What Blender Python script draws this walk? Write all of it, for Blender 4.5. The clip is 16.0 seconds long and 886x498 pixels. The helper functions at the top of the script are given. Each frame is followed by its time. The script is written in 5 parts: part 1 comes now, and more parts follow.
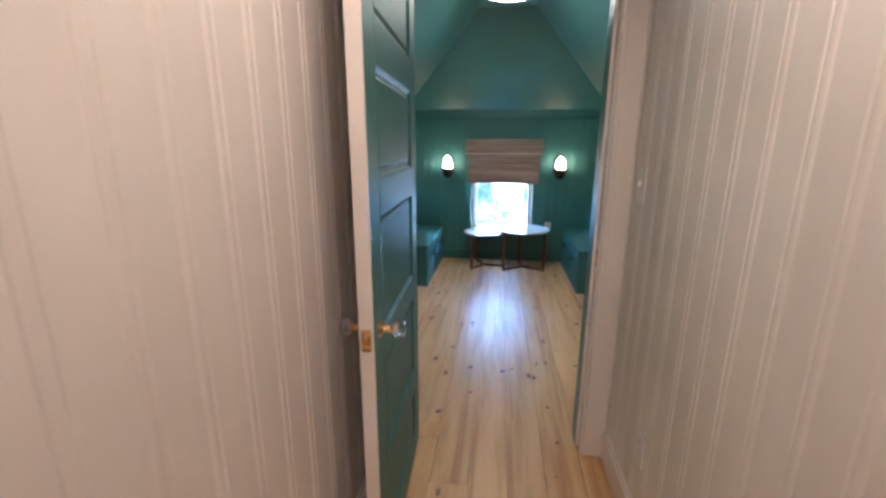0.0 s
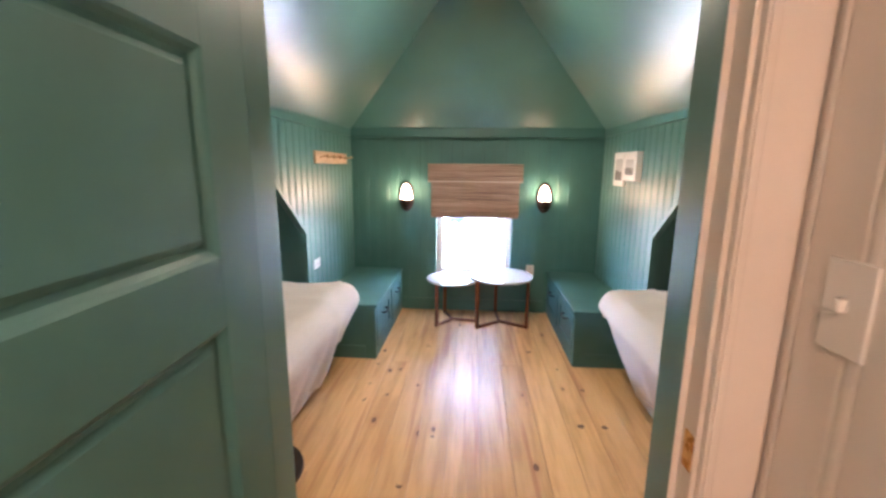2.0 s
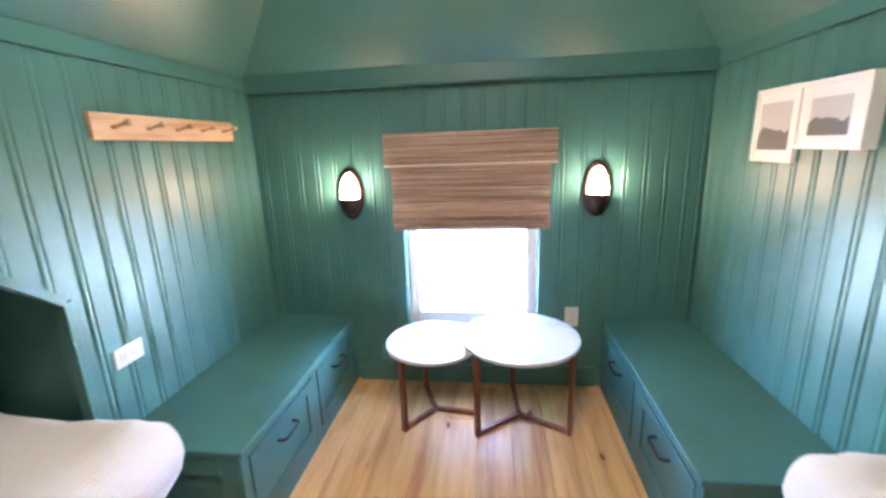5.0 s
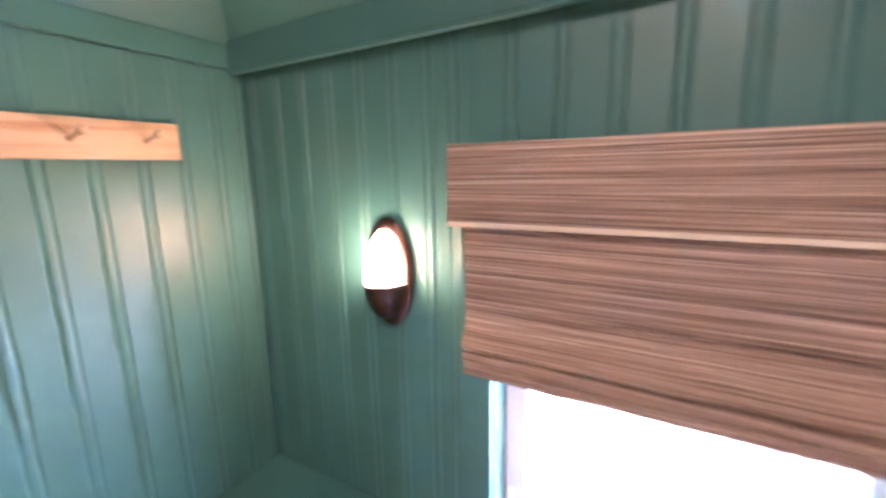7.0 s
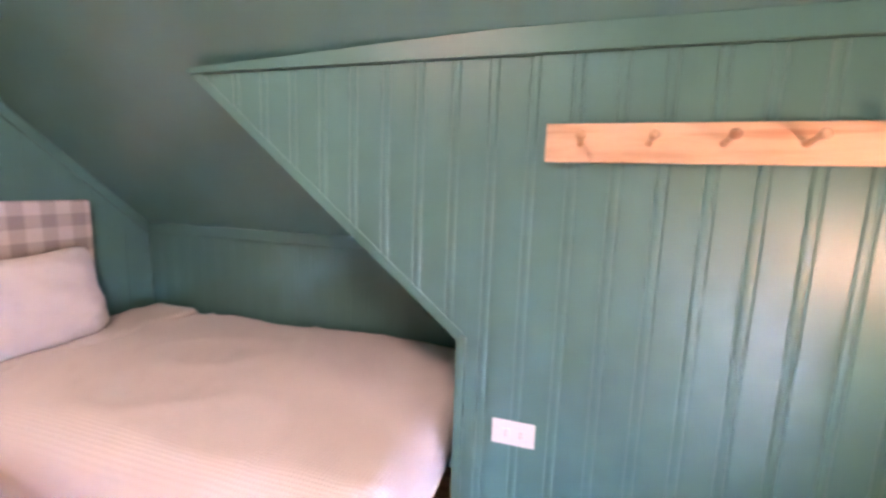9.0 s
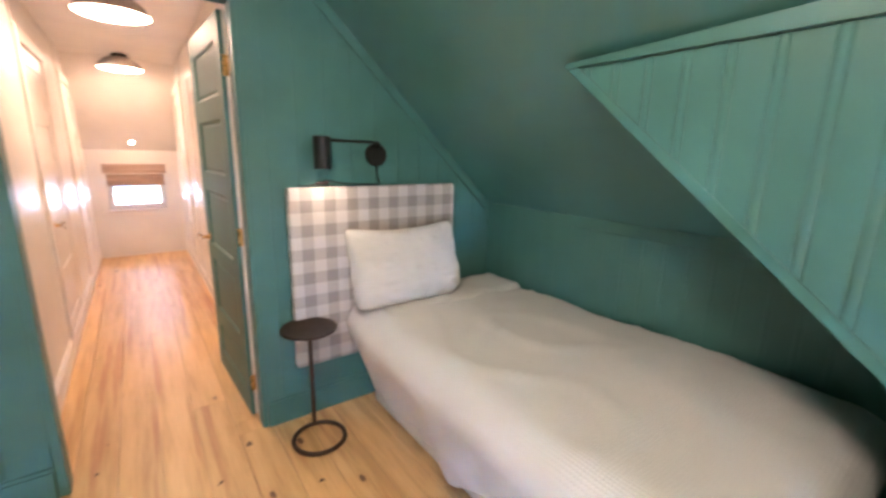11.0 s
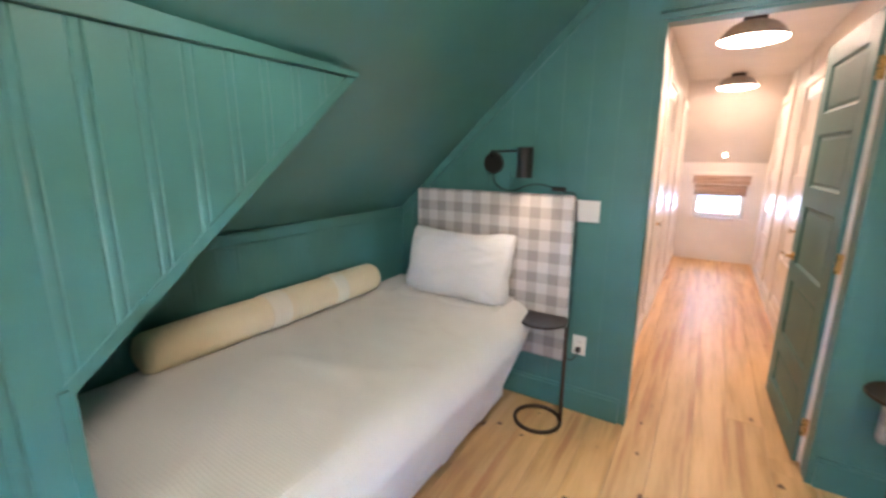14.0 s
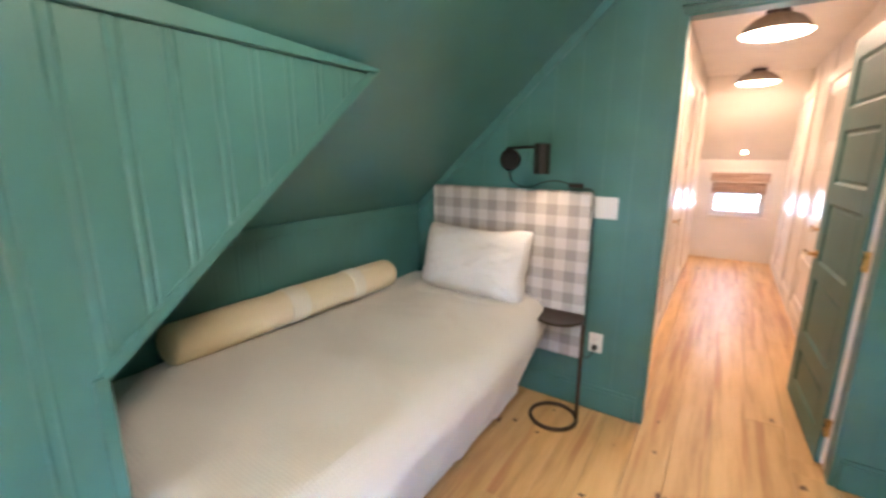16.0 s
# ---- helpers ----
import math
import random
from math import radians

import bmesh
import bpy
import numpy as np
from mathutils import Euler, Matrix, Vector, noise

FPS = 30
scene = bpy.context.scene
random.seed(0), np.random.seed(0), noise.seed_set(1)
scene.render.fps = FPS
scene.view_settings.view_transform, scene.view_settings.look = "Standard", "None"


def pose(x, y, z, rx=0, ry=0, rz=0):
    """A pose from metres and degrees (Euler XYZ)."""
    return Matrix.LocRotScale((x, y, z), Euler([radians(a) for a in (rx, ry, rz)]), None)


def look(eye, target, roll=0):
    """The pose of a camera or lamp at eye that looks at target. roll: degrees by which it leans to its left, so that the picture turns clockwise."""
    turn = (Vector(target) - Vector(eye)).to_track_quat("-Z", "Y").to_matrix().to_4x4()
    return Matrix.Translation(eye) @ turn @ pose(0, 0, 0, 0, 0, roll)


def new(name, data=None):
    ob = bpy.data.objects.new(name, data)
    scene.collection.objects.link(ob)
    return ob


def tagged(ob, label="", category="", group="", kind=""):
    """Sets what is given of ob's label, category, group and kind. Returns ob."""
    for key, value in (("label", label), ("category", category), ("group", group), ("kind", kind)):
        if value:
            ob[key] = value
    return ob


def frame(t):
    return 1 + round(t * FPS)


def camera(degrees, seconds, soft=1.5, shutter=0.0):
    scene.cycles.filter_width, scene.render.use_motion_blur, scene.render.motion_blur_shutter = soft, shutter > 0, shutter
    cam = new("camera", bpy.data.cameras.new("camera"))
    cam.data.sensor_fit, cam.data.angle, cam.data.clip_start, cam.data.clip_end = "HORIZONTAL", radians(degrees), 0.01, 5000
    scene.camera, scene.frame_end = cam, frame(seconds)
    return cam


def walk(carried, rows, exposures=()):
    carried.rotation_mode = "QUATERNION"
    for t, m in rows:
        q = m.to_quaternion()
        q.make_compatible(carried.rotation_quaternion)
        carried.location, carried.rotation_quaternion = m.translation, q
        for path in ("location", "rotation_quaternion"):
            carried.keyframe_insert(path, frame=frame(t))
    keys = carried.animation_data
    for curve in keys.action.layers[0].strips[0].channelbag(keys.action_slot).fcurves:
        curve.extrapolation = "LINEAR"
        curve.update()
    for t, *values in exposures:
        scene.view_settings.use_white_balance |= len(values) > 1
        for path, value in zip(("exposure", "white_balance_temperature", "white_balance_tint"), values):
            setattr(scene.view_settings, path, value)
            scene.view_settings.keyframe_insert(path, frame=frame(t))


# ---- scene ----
cam = camera(93.3, 16.0, 2.8, 0.4)

PATH = [
    (0, (0.007, -1.855, 1.375), (-0.254, 0.069, 0.898), 0.2),
    (0.5, (0.028, -1.642, 1.394), (-0.119, 0.283, 0.874), 0.2),
    (1, (-0.046, -1.327, 1.427), (-0.021, 0.62, 0.97), 0.4),
    (1.5, (-0.037, -1.061, 1.405), (-0.043, 0.894, 0.983), 0.2),
    (2, (0.022, -0.805, 1.42), (-0.119, 1.153, 1.038), 0.5),
    (2.5, (0.029, -0.57, 1.431), (-0.094, 1.376, 0.984), 0.1),
    (3, (-0.007, -0.302, 1.438), (-0.051, 1.644, 0.979), -0.8),
    (3.5, (0.046, -0.005, 1.44), (-0.052, 1.933, 0.956), -1.7),
    (6, (0.169, 1.718, 1.356), (-0.105, 3.644, 0.893), -1.4),
    (6.5, (0.082, 2.081, 1.397), (-0.286, 4.007, 1.004), -1.6),
    (7, (0.023, 2.404, 1.406), (-0.96, 4.105, 1.032), -1.2),
    (7.5, (-0.051, 2.544, 1.453), (-1.702, 3.611, 1.084), -1.6),
    (8, (-0.114, 2.493, 1.443), (-2.038, 2.897, 1.075), -1.0),
    (8.5, (-0.095, 2.426, 1.412), (-2.057, 2.223, 1.085), 0.2),
    (9, (-0.056, 2.35, 1.38), (-1.948, 1.779, 1.077), 1.8),
    (11.5, (0.034, 2.091, 1.435), (-0.796, 0.332, 0.967), 0.5),
    (12, (0.015, 2.145, 1.437), (-0.432, 0.254, 0.962), 0.3),
    (12.5, (0.035, 2.183, 1.44), (-0.013, 0.24, 0.969), 0.3),
    (13, (0.066, 2.22, 1.433), (0.416, 0.303, 0.983), 0.2),
    (13.5, (0.105, 2.245, 1.437), (0.832, 0.434, 1.0), 0.2),
    (14, (0.159, 2.272, 1.448), (1.199, 0.619, 1.017), 0.3),
    (14.5, (0.187, 2.305, 1.447), (1.455, 0.818, 1.02), 0.2),
    (15, (0.211, 2.339, 1.446), (1.604, 0.972, 1.01), 0.2),
    (15.5, (0.218, 2.338, 1.437), (1.558, 0.92, 0.994), 0.1),
    (16, (0.177, 2.294, 1.438), (1.261, 0.672, 1.0), 0.2),
]
walk(cam, [(t, look(eye, target, roll)) for t, eye, target, roll in PATH],
     [(0, 5.24, 4450, 4), (0.6, 5.36, 4450, 5), (1, 5.48, 4600, 4), (1.5, 5.91, 5200, 16), (2, 6.05, 5500, 21), (2.5, 6.13, 5250, 21), (3, 6.25, 5400, 19), (3.5, 6.28, 5400, 18), (6, 6.23, 5000, 18), (7, 6.38, 5350, 38),
      (8, 6.53, 6300, 66), (8.6, 6.48, 6200, 62), (9.2, 6.38, 5900, 48), (11.3, 6.13, 5350, 15), (12.5, 6.05, 5100, 14), (14, 6.10, 5100, 12), (15.2, 6.10, 5250, 11), (16, 6.15, 5450, 13)])

# ---- world and sun ----
world = bpy.data.worlds.new("sky")
scene.world = world
world.use_nodes = True
wn = world.node_tree.nodes
sky = wn.new("ShaderNodeTexSky")
sky.sky_type, sky.sun_disc = "NISHITA", False
sky.sun_elevation, sky.sun_rotation = radians(60), radians(37)
world.node_tree.links.new(sky.outputs[0], wn["Background"].inputs[0])
wn["Background"].inputs[1].default_value = 0.15
sun = new("sun", bpy.data.lights.new("sun", "SUN"))
sun.data.energy, sun.data.angle, sun.data.color = 4.0, radians(0.5), (1, 0.95, 0.88)
sun.matrix_world = look((0, 0, 20), (-6, -8, 20 - 17.3))

WARM, SOFT, AMBER = (1.0, 0.62, 0.365), (1.0, 0.72, 0.45), (1.0, 0.59, 0.29)


def spot(name, at, energy, color, cone, blend=0.6):
    ob = new(name, bpy.data.lights.new(name, "SPOT"))
    ob.data.energy, ob.data.color, ob.data.spot_size, ob.data.spot_blend, ob.data.shadow_soft_size = energy, color, radians(cone), blend, 0.02
    ob.location = at
    return ob


SCONCE_GLOW, DOME_GLOW, HALL_GLOW = 2.3, 1.45, 0.93


# ---- materials ----
def nodes_of(name, rough=0.5, metal=0.0, base=(0.5, 0.5, 0.5)):
    m = bpy.data.materials.new(name)
    m.use_nodes = True
    n, l = m.node_tree.nodes, m.node_tree.links
    b = n["Principled BSDF"]
    b.inputs["Base Color"].default_value = (*base, 1)
    b.inputs["Roughness"].default_value, b.inputs["Metallic"].default_value = rough, metal
    return m, n, l, b


def coords(n, l, scale=(1, 1, 1), kind="Object"):
    c, mp = n.new("ShaderNodeTexCoord"), n.new("ShaderNodeMapping")
    l.new(c.outputs[kind], mp.inputs[0])
    mp.inputs["Scale"].default_value = scale
    return mp.outputs[0]


def noise_of(n, l, vec, scale, detail=3.0, rough=0.55):
    t = n.new("ShaderNodeTexNoise")
    t.inputs["Scale"].default_value, t.inputs["Detail"].default_value, t.inputs["Roughness"].default_value = scale, detail, rough
    l.new(vec, t.inputs["Vector"])
    return t.outputs[0]


def ramp(n, l, fac, stops):
    r = n.new("ShaderNodeValToRGB")
    e = r.color_ramp.elements
    while len(e) < len(stops):
        e.new(0.5)
    for k, (p, c) in zip(e, stops):
        k.position, k.color = p, (*c, 1)
    l.new(fac, r.inputs[0])
    return r.outputs[0]


def mix(n, l, fac, a, b, how="MIX"):
    x = n.new("ShaderNodeMix")
    x.data_type, x.blend_type = "RGBA", how
    for s, v in ((x.inputs[0], fac), (x.inputs[6], a), (x.inputs[7], b)):
        if isinstance(v, bpy.types.NodeSocket):
            l.new(v, s)
        else:
            s.default_value = v if isinstance(v, float) else (*v, 1)
    return x.outputs[2]


def calc(n, l, op, a, b=0.0, c=0.0):
    x = n.new("ShaderNodeMath")
    x.operation = op
    for s, v in zip(x.inputs, (a, b, c)):
        if isinstance(v, bpy.types.NodeSocket):
            l.new(v, s)
        else:
            s.default_value = v
    return x.outputs[0]


def bump(n, l, b, height, strength, distance=0.002):
    u = n.new("ShaderNodeBump")
    u.inputs["Strength"].default_value, u.inputs["Distance"].default_value = strength, distance
    l.new(height, u.inputs["Height"])
    l.new(u.outputs[0], b.inputs["Normal"])


def paint(name, color, rough, vary=0.12, relief=0.12):
    """Brushed or rolled paint: slight drift in tone, fine orange peel, gloss that wavers."""
    m, n, l, b = nodes_of(name, rough)
    v = coords(n, l)
    big, fine = noise_of(n, l, v, 2.3, 3), noise_of(n, l, v, 160, 2)
    lo, hi = [c * (1 - vary) for c in color], [c * (1 + vary) for c in color]
    l.new(ramp(n, l, big, [(0.3, lo), (0.7, hi)]), b.inputs["Base Color"])
    l.new(calc(n, l, "MULTIPLY_ADD", noise_of(n, l, v, 7, 4), 0.06, rough - 0.03), b.inputs["Roughness"])
    brush = noise_of(n, l, coords(n, l, (90, 90, 4)), 1.0, 2)
    bump(n, l, b, calc(n, l, "ADD", fine, brush), relief, 0.001)
    return m


GREEN = paint("green_paint", (0.068, 0.190, 0.178), 0.41)
GREEN_CEIL = paint("green_ceiling_paint", (0.072, 0.200, 0.188), 0.36, 0.08, 0.06)
GREEN_WOOD = paint("green_bench_paint", (0.055, 0.162, 0.156), 0.5)
for enamel, weight, rough in ((GREEN, 0.2, 0.42), (GREEN_CEIL, 0.5, 0.38)):
    gloss = enamel.node_tree.nodes["Principled BSDF"]
    gloss.inputs["Coat Weight"].default_value, gloss.inputs["Coat Roughness"].default_value = weight, rough
CREAM = paint("cream_wall_paint", (0.71, 0.67, 0.615), 0.38, 0.05)
CREAM_TRIM = paint("cream_trim_paint", (0.72, 0.67, 0.61), 0.34, 0.05)
WHITE = paint("white_paint", (0.78, 0.76, 0.73), 0.4, 0.03)
PLASTIC = nodes_of("white_plastic", 0.35, 0, (0.78, 0.77, 0.74))[0]
BLACK = paint("black_metal", (0.012, 0.012, 0.013), 0.42, 0.2)
RUBBER = nodes_of("black_rubber", 0.6, 0, (0.012, 0.012, 0.012))[0]


def metal(name, color, rough, spots=0.25):
    m, n, l, b = nodes_of(name, rough, 1.0)
    v = coords(n, l)
    l.new(ramp(n, l, noise_of(n, l, v, 30, 4), [(0.3, [c * (1 - spots) for c in color]), (0.7, color)]), b.inputs["Base Color"])
    l.new(calc(n, l, "MULTIPLY_ADD", noise_of(n, l, v, 60, 3), 0.25, rough - 0.1), b.inputs["Roughness"])
    return m


BRONZE = metal("aged_bronze", (0.135, 0.082, 0.068), 0.42)
DOME_METAL = metal("pewter", (0.56, 0.51, 0.46), 0.5)
STEEL = metal("dark_steel", (0.11, 0.085, 0.075), 0.45)
BRASS = metal("brass", (0.72, 0.46, 0.16), 0.25)
CHROME = metal("nickel", (0.7, 0.7, 0.7), 0.25)


def pine(name, light, dark, knots=(), stretch=(6, 0.5, 6), rough=0.41, random_tone=0.36):
    """Varnished knotty pine; the grain runs along y."""
    m, n, l, b = nodes_of(name, rough)
    info = n.new("ShaderNodeObjectInfo")
    geo = n.new("ShaderNodeNewGeometry")
    shift = n.new("ShaderNodeVectorMath")
    shift.operation = "MULTIPLY_ADD"
    comb = n.new("ShaderNodeCombineXYZ")
    for i in range(3):
        l.new(info.outputs["Random"], comb.inputs[i])
    shift.inputs[1].default_value = (31, 17, 11)
    l.new(comb.outputs[0], shift.inputs[0])
    l.new(geo.outputs["Position"], shift.inputs[2])
    mp = n.new("ShaderNodeMapping")
    mp.inputs["Scale"].default_value = stretch
    l.new(shift.outputs[0], mp.inputs[0])
    flame = n.new("ShaderNodeMapping")
    flame.inputs["Scale"].default_value = [c * f for c, f in zip(stretch, (2.6, 1.3, 2.6))]
    l.new(shift.outputs[0], flame.inputs[0])
    warp = noise_of(n, l, flame.outputs[0], 1.1, 3)
    bands = noise_of(n, l, mp.outputs[0], 2.6, 5, 0.6)
    fine = noise_of(n, l, mp.outputs[0], 16, 3)
    col = ramp(n, l, bands, [(0.36, [c * 0.86 for c in dark]), (0.50, [(a + c) / 2 for a, c in zip(light, dark)]), (0.62, light)])
    col = mix(n, l, calc(n, l, "MULTIPLY", fine, 0.35), col, [c * 0.72 for c in dark])
    col = mix(n, l, calc(n, l, "MULTIPLY", ramp(n, l, warp, [(0.56, (0, 0, 0)), (0.66, (1, 1, 1))]), 0.62), col, (0.41, 0.185, 0.08))
    tone = calc(n, l, "MULTIPLY_ADD", info.outputs["Random"], random_tone, 1 - random_tone / 2)
    hsv = n.new("ShaderNodeHueSaturation")
    l.new(tone, hsv.inputs["Value"])
    l.new(col, hsv.inputs["Color"])
    col = hsv.outputs[0]
    # scattered small knots
    vor = n.new("ShaderNodeTexVoronoi")
    vor.inputs["Scale"].default_value = 1.0
    km = n.new("ShaderNodeMapping")
    km.inputs["Scale"].default_value = (5.2, 2.6, 1)
    l.new(shift.outputs[0], km.inputs[0])
    l.new(km.outputs[0], vor.inputs["Vector"])
    wob = noise_of(n, l, geo.outputs["Position"], 55, 2)
    d = calc(n, l, "ADD", vor.outputs["Distance"], calc(n, l, "MULTIPLY", wob, 0.05))
    spots = ramp(n, l, d, [(0.082, (1, 1, 1)), (0.108, (0, 0, 0))])
    halo = ramp(n, l, d, [(0.05, (1, 1, 1)), (0.24, (0, 0, 0))])
    col = mix(n, l, calc(n, l, "MULTIPLY", halo, 0.35), col, (0.38, 0.15, 0.06))
    col = mix(n, l, calc(n, l, "MULTIPLY", spots, 0.85), col, (0.075, 0.03, 0.016))
    for x, y, r in knots:
        dist = n.new("ShaderNodeVectorMath")
        dist.operation = "DISTANCE"
        l.new(geo.outputs["Position"], dist.inputs[0])
        dist.inputs[1].default_value = (x, y, 0.0)
        dd = calc(n, l, "ADD", dist.outputs["Value"], calc(n, l, "MULTIPLY_ADD", wob, 0.05, -0.021))
        col = mix(n, l, calc(n, l, "MULTIPLY", calc(n, l, "LESS_THAN", dd, r * 0.95), 0.88), col, (0.045, 0.017, 0.010))
    l.new(col, b.inputs["Base Color"])
    l.new(calc(n, l, "MULTIPLY_ADD", fine, 0.2, rough - 0.1), b.inputs["Roughness"])
    bump(n, l, b, calc(n, l, "ADD", bands, calc(n, l, "MULTIPLY", fine, 0.5)), 0.12, 0.002)
    return m


FLOOR_PINE = pine("pine_floorboards", (0.735, 0.495, 0.222), (0.595, 0.365, 0.147),
                  ((0.484, 2.311, 0.021), (-0.319, 2.359, 0.017), (-0.287, 0.831, 0.016), (-0.64, 1.723, 0.014), (-0.282, 0.087, 0.02), (0.847, 0.384, 0.014), (-0.65, 2.24, 0.02),
                   (-0.65, 2.01, 0.016), (-0.47, 1.94, 0.018), (-0.5, 1.6, 0.016), (-0.63, 1.53, 0.013), (-0.32, 1.73, 0.014), (-0.17, 1.2, 0.013), (0.65, 2.04, 0.016),
                   (0.76, 1.76, 0.017), (0.65, 1.36, 0.023), (0.78, 1.36, 0.021), (0.84, 0.14, 0.013), (0.34, 0.69, 0.019), (0.28, 0.67, 0.013), (0.12, 0.59, 0.013),
                   (0.06, 0.55, 0.022), (-0.12, 0.29, 0.013), (-0.14, 0.57, 0.019),
                   (0.527, 0.68, 0.016), (-0.487, 0.527, 0.015), (0.988, 0.352, 0.017), (0.32, -0.077, 0.012), (0.289, -0.287, 0.012), (0.308, 0.204, 0.012), (0.374, 1.571, 0.014)),
                  random_tone=0.16)
varnish = FLOOR_PINE.node_tree.nodes["Principled BSDF"]
varnish.inputs["Coat Weight"].default_value, varnish.inputs["Coat Roughness"].default_value = 0.15, 0.36
varnish.inputs["Specular IOR Level"].default_value = 0.4
RAIL_PINE = pine("pale_pine", (0.70, 0.50, 0.32), (0.61, 0.41, 0.24), (), (9, 1.2, 9), 0.42, 0.05)
WALNUT = pine("walnut", (0.22, 0.09, 0.05), (0.12, 0.045, 0.025), (), (9, 9, 0.9), 0.4, 0.1)


def cloth(name, color, cell, strength, rough=0.9, fold=0.25):
    m, n, l, b = nodes_of(name, rough)
    v = coords(n, l)
    l.new(ramp(n, l, noise_of(n, l, v, 3, 4), [(0.3, [c * 0.93 for c in color]), (0.7, color)]), b.inputs["Base Color"])
    weave = []
    for axis in ("X", "Y"):
        w = n.new("ShaderNodeTexWave")
        w.bands_direction = axis
        w.inputs["Scale"].default_value, w.inputs["Distortion"].default_value = cell, 0.3
        l.new(v, w.inputs["Vector"])
        weave.append(w.outputs["Fac"])
    h = calc(n, l, "MULTIPLY", *weave)
    soft = noise_of(n, l, v, 5, 3)
    bump(n, l, b, calc(n, l, "MULTIPLY_ADD", soft, fold * 20, h), strength, 0.002)
    b.inputs["Sheen Weight"].default_value = 0.12
    return m


COVERLET = cloth("white_waffle_cotton", (0.69, 0.68, 0.675), 26, 0.5, 0.92)
LINEN = cloth("white_pillow_cotton", (0.71, 0.70, 0.68), 120, 0.15, 0.9, 0.8)
BUTTER = cloth("cream_bolster_cotton", (0.74, 0.62, 0.41), 120, 0.15, 0.9)
PALE_BAND = cloth("pale_band_cotton", (0.77, 0.70, 0.56), 120, 0.15, 0.9)


def gingham():
    m, n, l, b = nodes_of("grey_gingham", 0.92)
    v = coords(n, l)
    sep = n.new("ShaderNodeSeparateXYZ")
    l.new(v, sep.inputs[0])
    stripe = []
    for out in ("X", "Z"):
        f = calc(n, l, "FRACT", calc(n, l, "MULTIPLY", sep.outputs[out], 1 / 0.122))
        stripe.append(calc(n, l, "GREATER_THAN", calc(n, l, "ADD", f, calc(n, l, "MULTIPLY_ADD", noise_of(n, l, v, 300, 1), 0.08, -0.04)), 0.5))
    both = calc(n, l, "MULTIPLY", calc(n, l, "ADD", *stripe), 0.5)
    col = ramp(n, l, both, [(0.0, (0.61, 0.59, 0.565)), (0.5, (0.465, 0.44, 0.42)), (1.0, (0.325, 0.305, 0.29))])
    col = mix(n, l, 0.25, col, ramp(n, l, noise_of(n, l, v, 400, 2), [(0.3, (0.2, 0.2, 0.2)), (0.7, (0.8, 0.78, 0.75))]), "SOFT_LIGHT")
    l.new(col, b.inputs["Base Color"])
    bump(n, l, b, noise_of(n, l, v, 500, 2), 0.3, 0.001)
    return m


GINGHAM = gingham()


def woven_wood():
    m, n, l, b = nodes_of("woven_wood_shade", 0.75)
    v = coords(n, l, (1.6, 30, 300))
    reed = noise_of(n, l, v, 1.0, 4, 0.7)
    col = ramp(n, l, reed, [(0.34, (0.085, 0.052, 0.040)), (0.44, (0.28, 0.185, 0.14)), (0.55, (0.44, 0.305, 0.235)), (0.66, (0.76, 0.59, 0.47))])
    l.new(col, b.inputs["Base Color"])
    bump(n, l, b, reed, 0.7, 0.004)
    return m


SHADE = woven_wood()
CANVAS = cloth("pale_canvas_binding", (0.80, 0.68, 0.56), 150, 0.1)


def marble():
    m, n, l, b = nodes_of("white_table_stone", 0.16)
    v = coords(n, l)
    vein = noise_of(n, l, v, 5, 6, 0.7)
    l.new(ramp(n, l, vein, [(0.38, (0.46, 0.47, 0.48)), (0.5, (0.56, 0.565, 0.57)), (1.0, (0.60, 0.60, 0.60))]), b.inputs["Base Color"])
    return m


STONE = marble()


def glow(name, color, strength):
    m, n, l, b = nodes_of(name, 0.3, 0, (0.9, 0.88, 0.84))
    b.inputs["Emission Color"].default_value, b.inputs["Emission Strength"].default_value = (*color, 1), strength
    return m


GLOW_SCONCE = glow("lit_opal_glass", AMBER, SCONCE_GLOW)
GLOW_DOME = glow("lit_diffuser", SOFT, DOME_GLOW)
GLOW_HALL = glow("lit_hall_diffuser", WARM, HALL_GLOW)
GLOW_SMALL = glow("lit_small_lens", WARM, 4.0)


def glass(name, rough=0.0):
    m, n, l, b = nodes_of(name, rough, 0, (1, 1, 1))
    b.inputs["Transmission Weight"].default_value, b.inputs["IOR"].default_value = 1.0, 1.45
    return m


GLASS, CRYSTAL = glass("window_glass"), glass("crystal", 0.02)


def outdoor(name, a, c, scale, rough=0.85):
    m, n, l, b = nodes_of(name, rough)
    v = coords(n, l)
    l.new(ramp(n, l, noise_of(n, l, v, scale, 6, 0.65), [(0.35, a), (0.65, c)]), b.inputs["Base Color"])
    bump(n, l, b, noise_of(n, l, v, scale * 6, 4), 0.3, 0.02)
    return m


GRAVEL = outdoor("pale_gravel", (0.50, 0.47, 0.42), (0.66, 0.63, 0.58), 1.5)
SIDING = outdoor("pale_siding", (0.62, 0.64, 0.66), (0.72, 0.73, 0.74), 2)
# kept dark so the added hall-side house reflects less onto the hall floor
DARK_SIDING = outdoor("dark_siding", (0.16, 0.18, 0.20), (0.24, 0.26, 0.28), 3)
ROOFING = outdoor("grey_shingles", (0.16, 0.17, 0.18), (0.26, 0.27, 0.28), 6)
LEAF = outdoor("leaves", (0.04, 0.08, 0.03), (0.06, 0.11, 0.035), 8)
CAR_PAINT = paint("silver_car_paint", (0.62, 0.63, 0.65), 0.25, 0.03, 0.0)
DARK_GLASS = nodes_of("dark_glass", 0.06, 0, (0.03, 0.04, 0.05))[0]


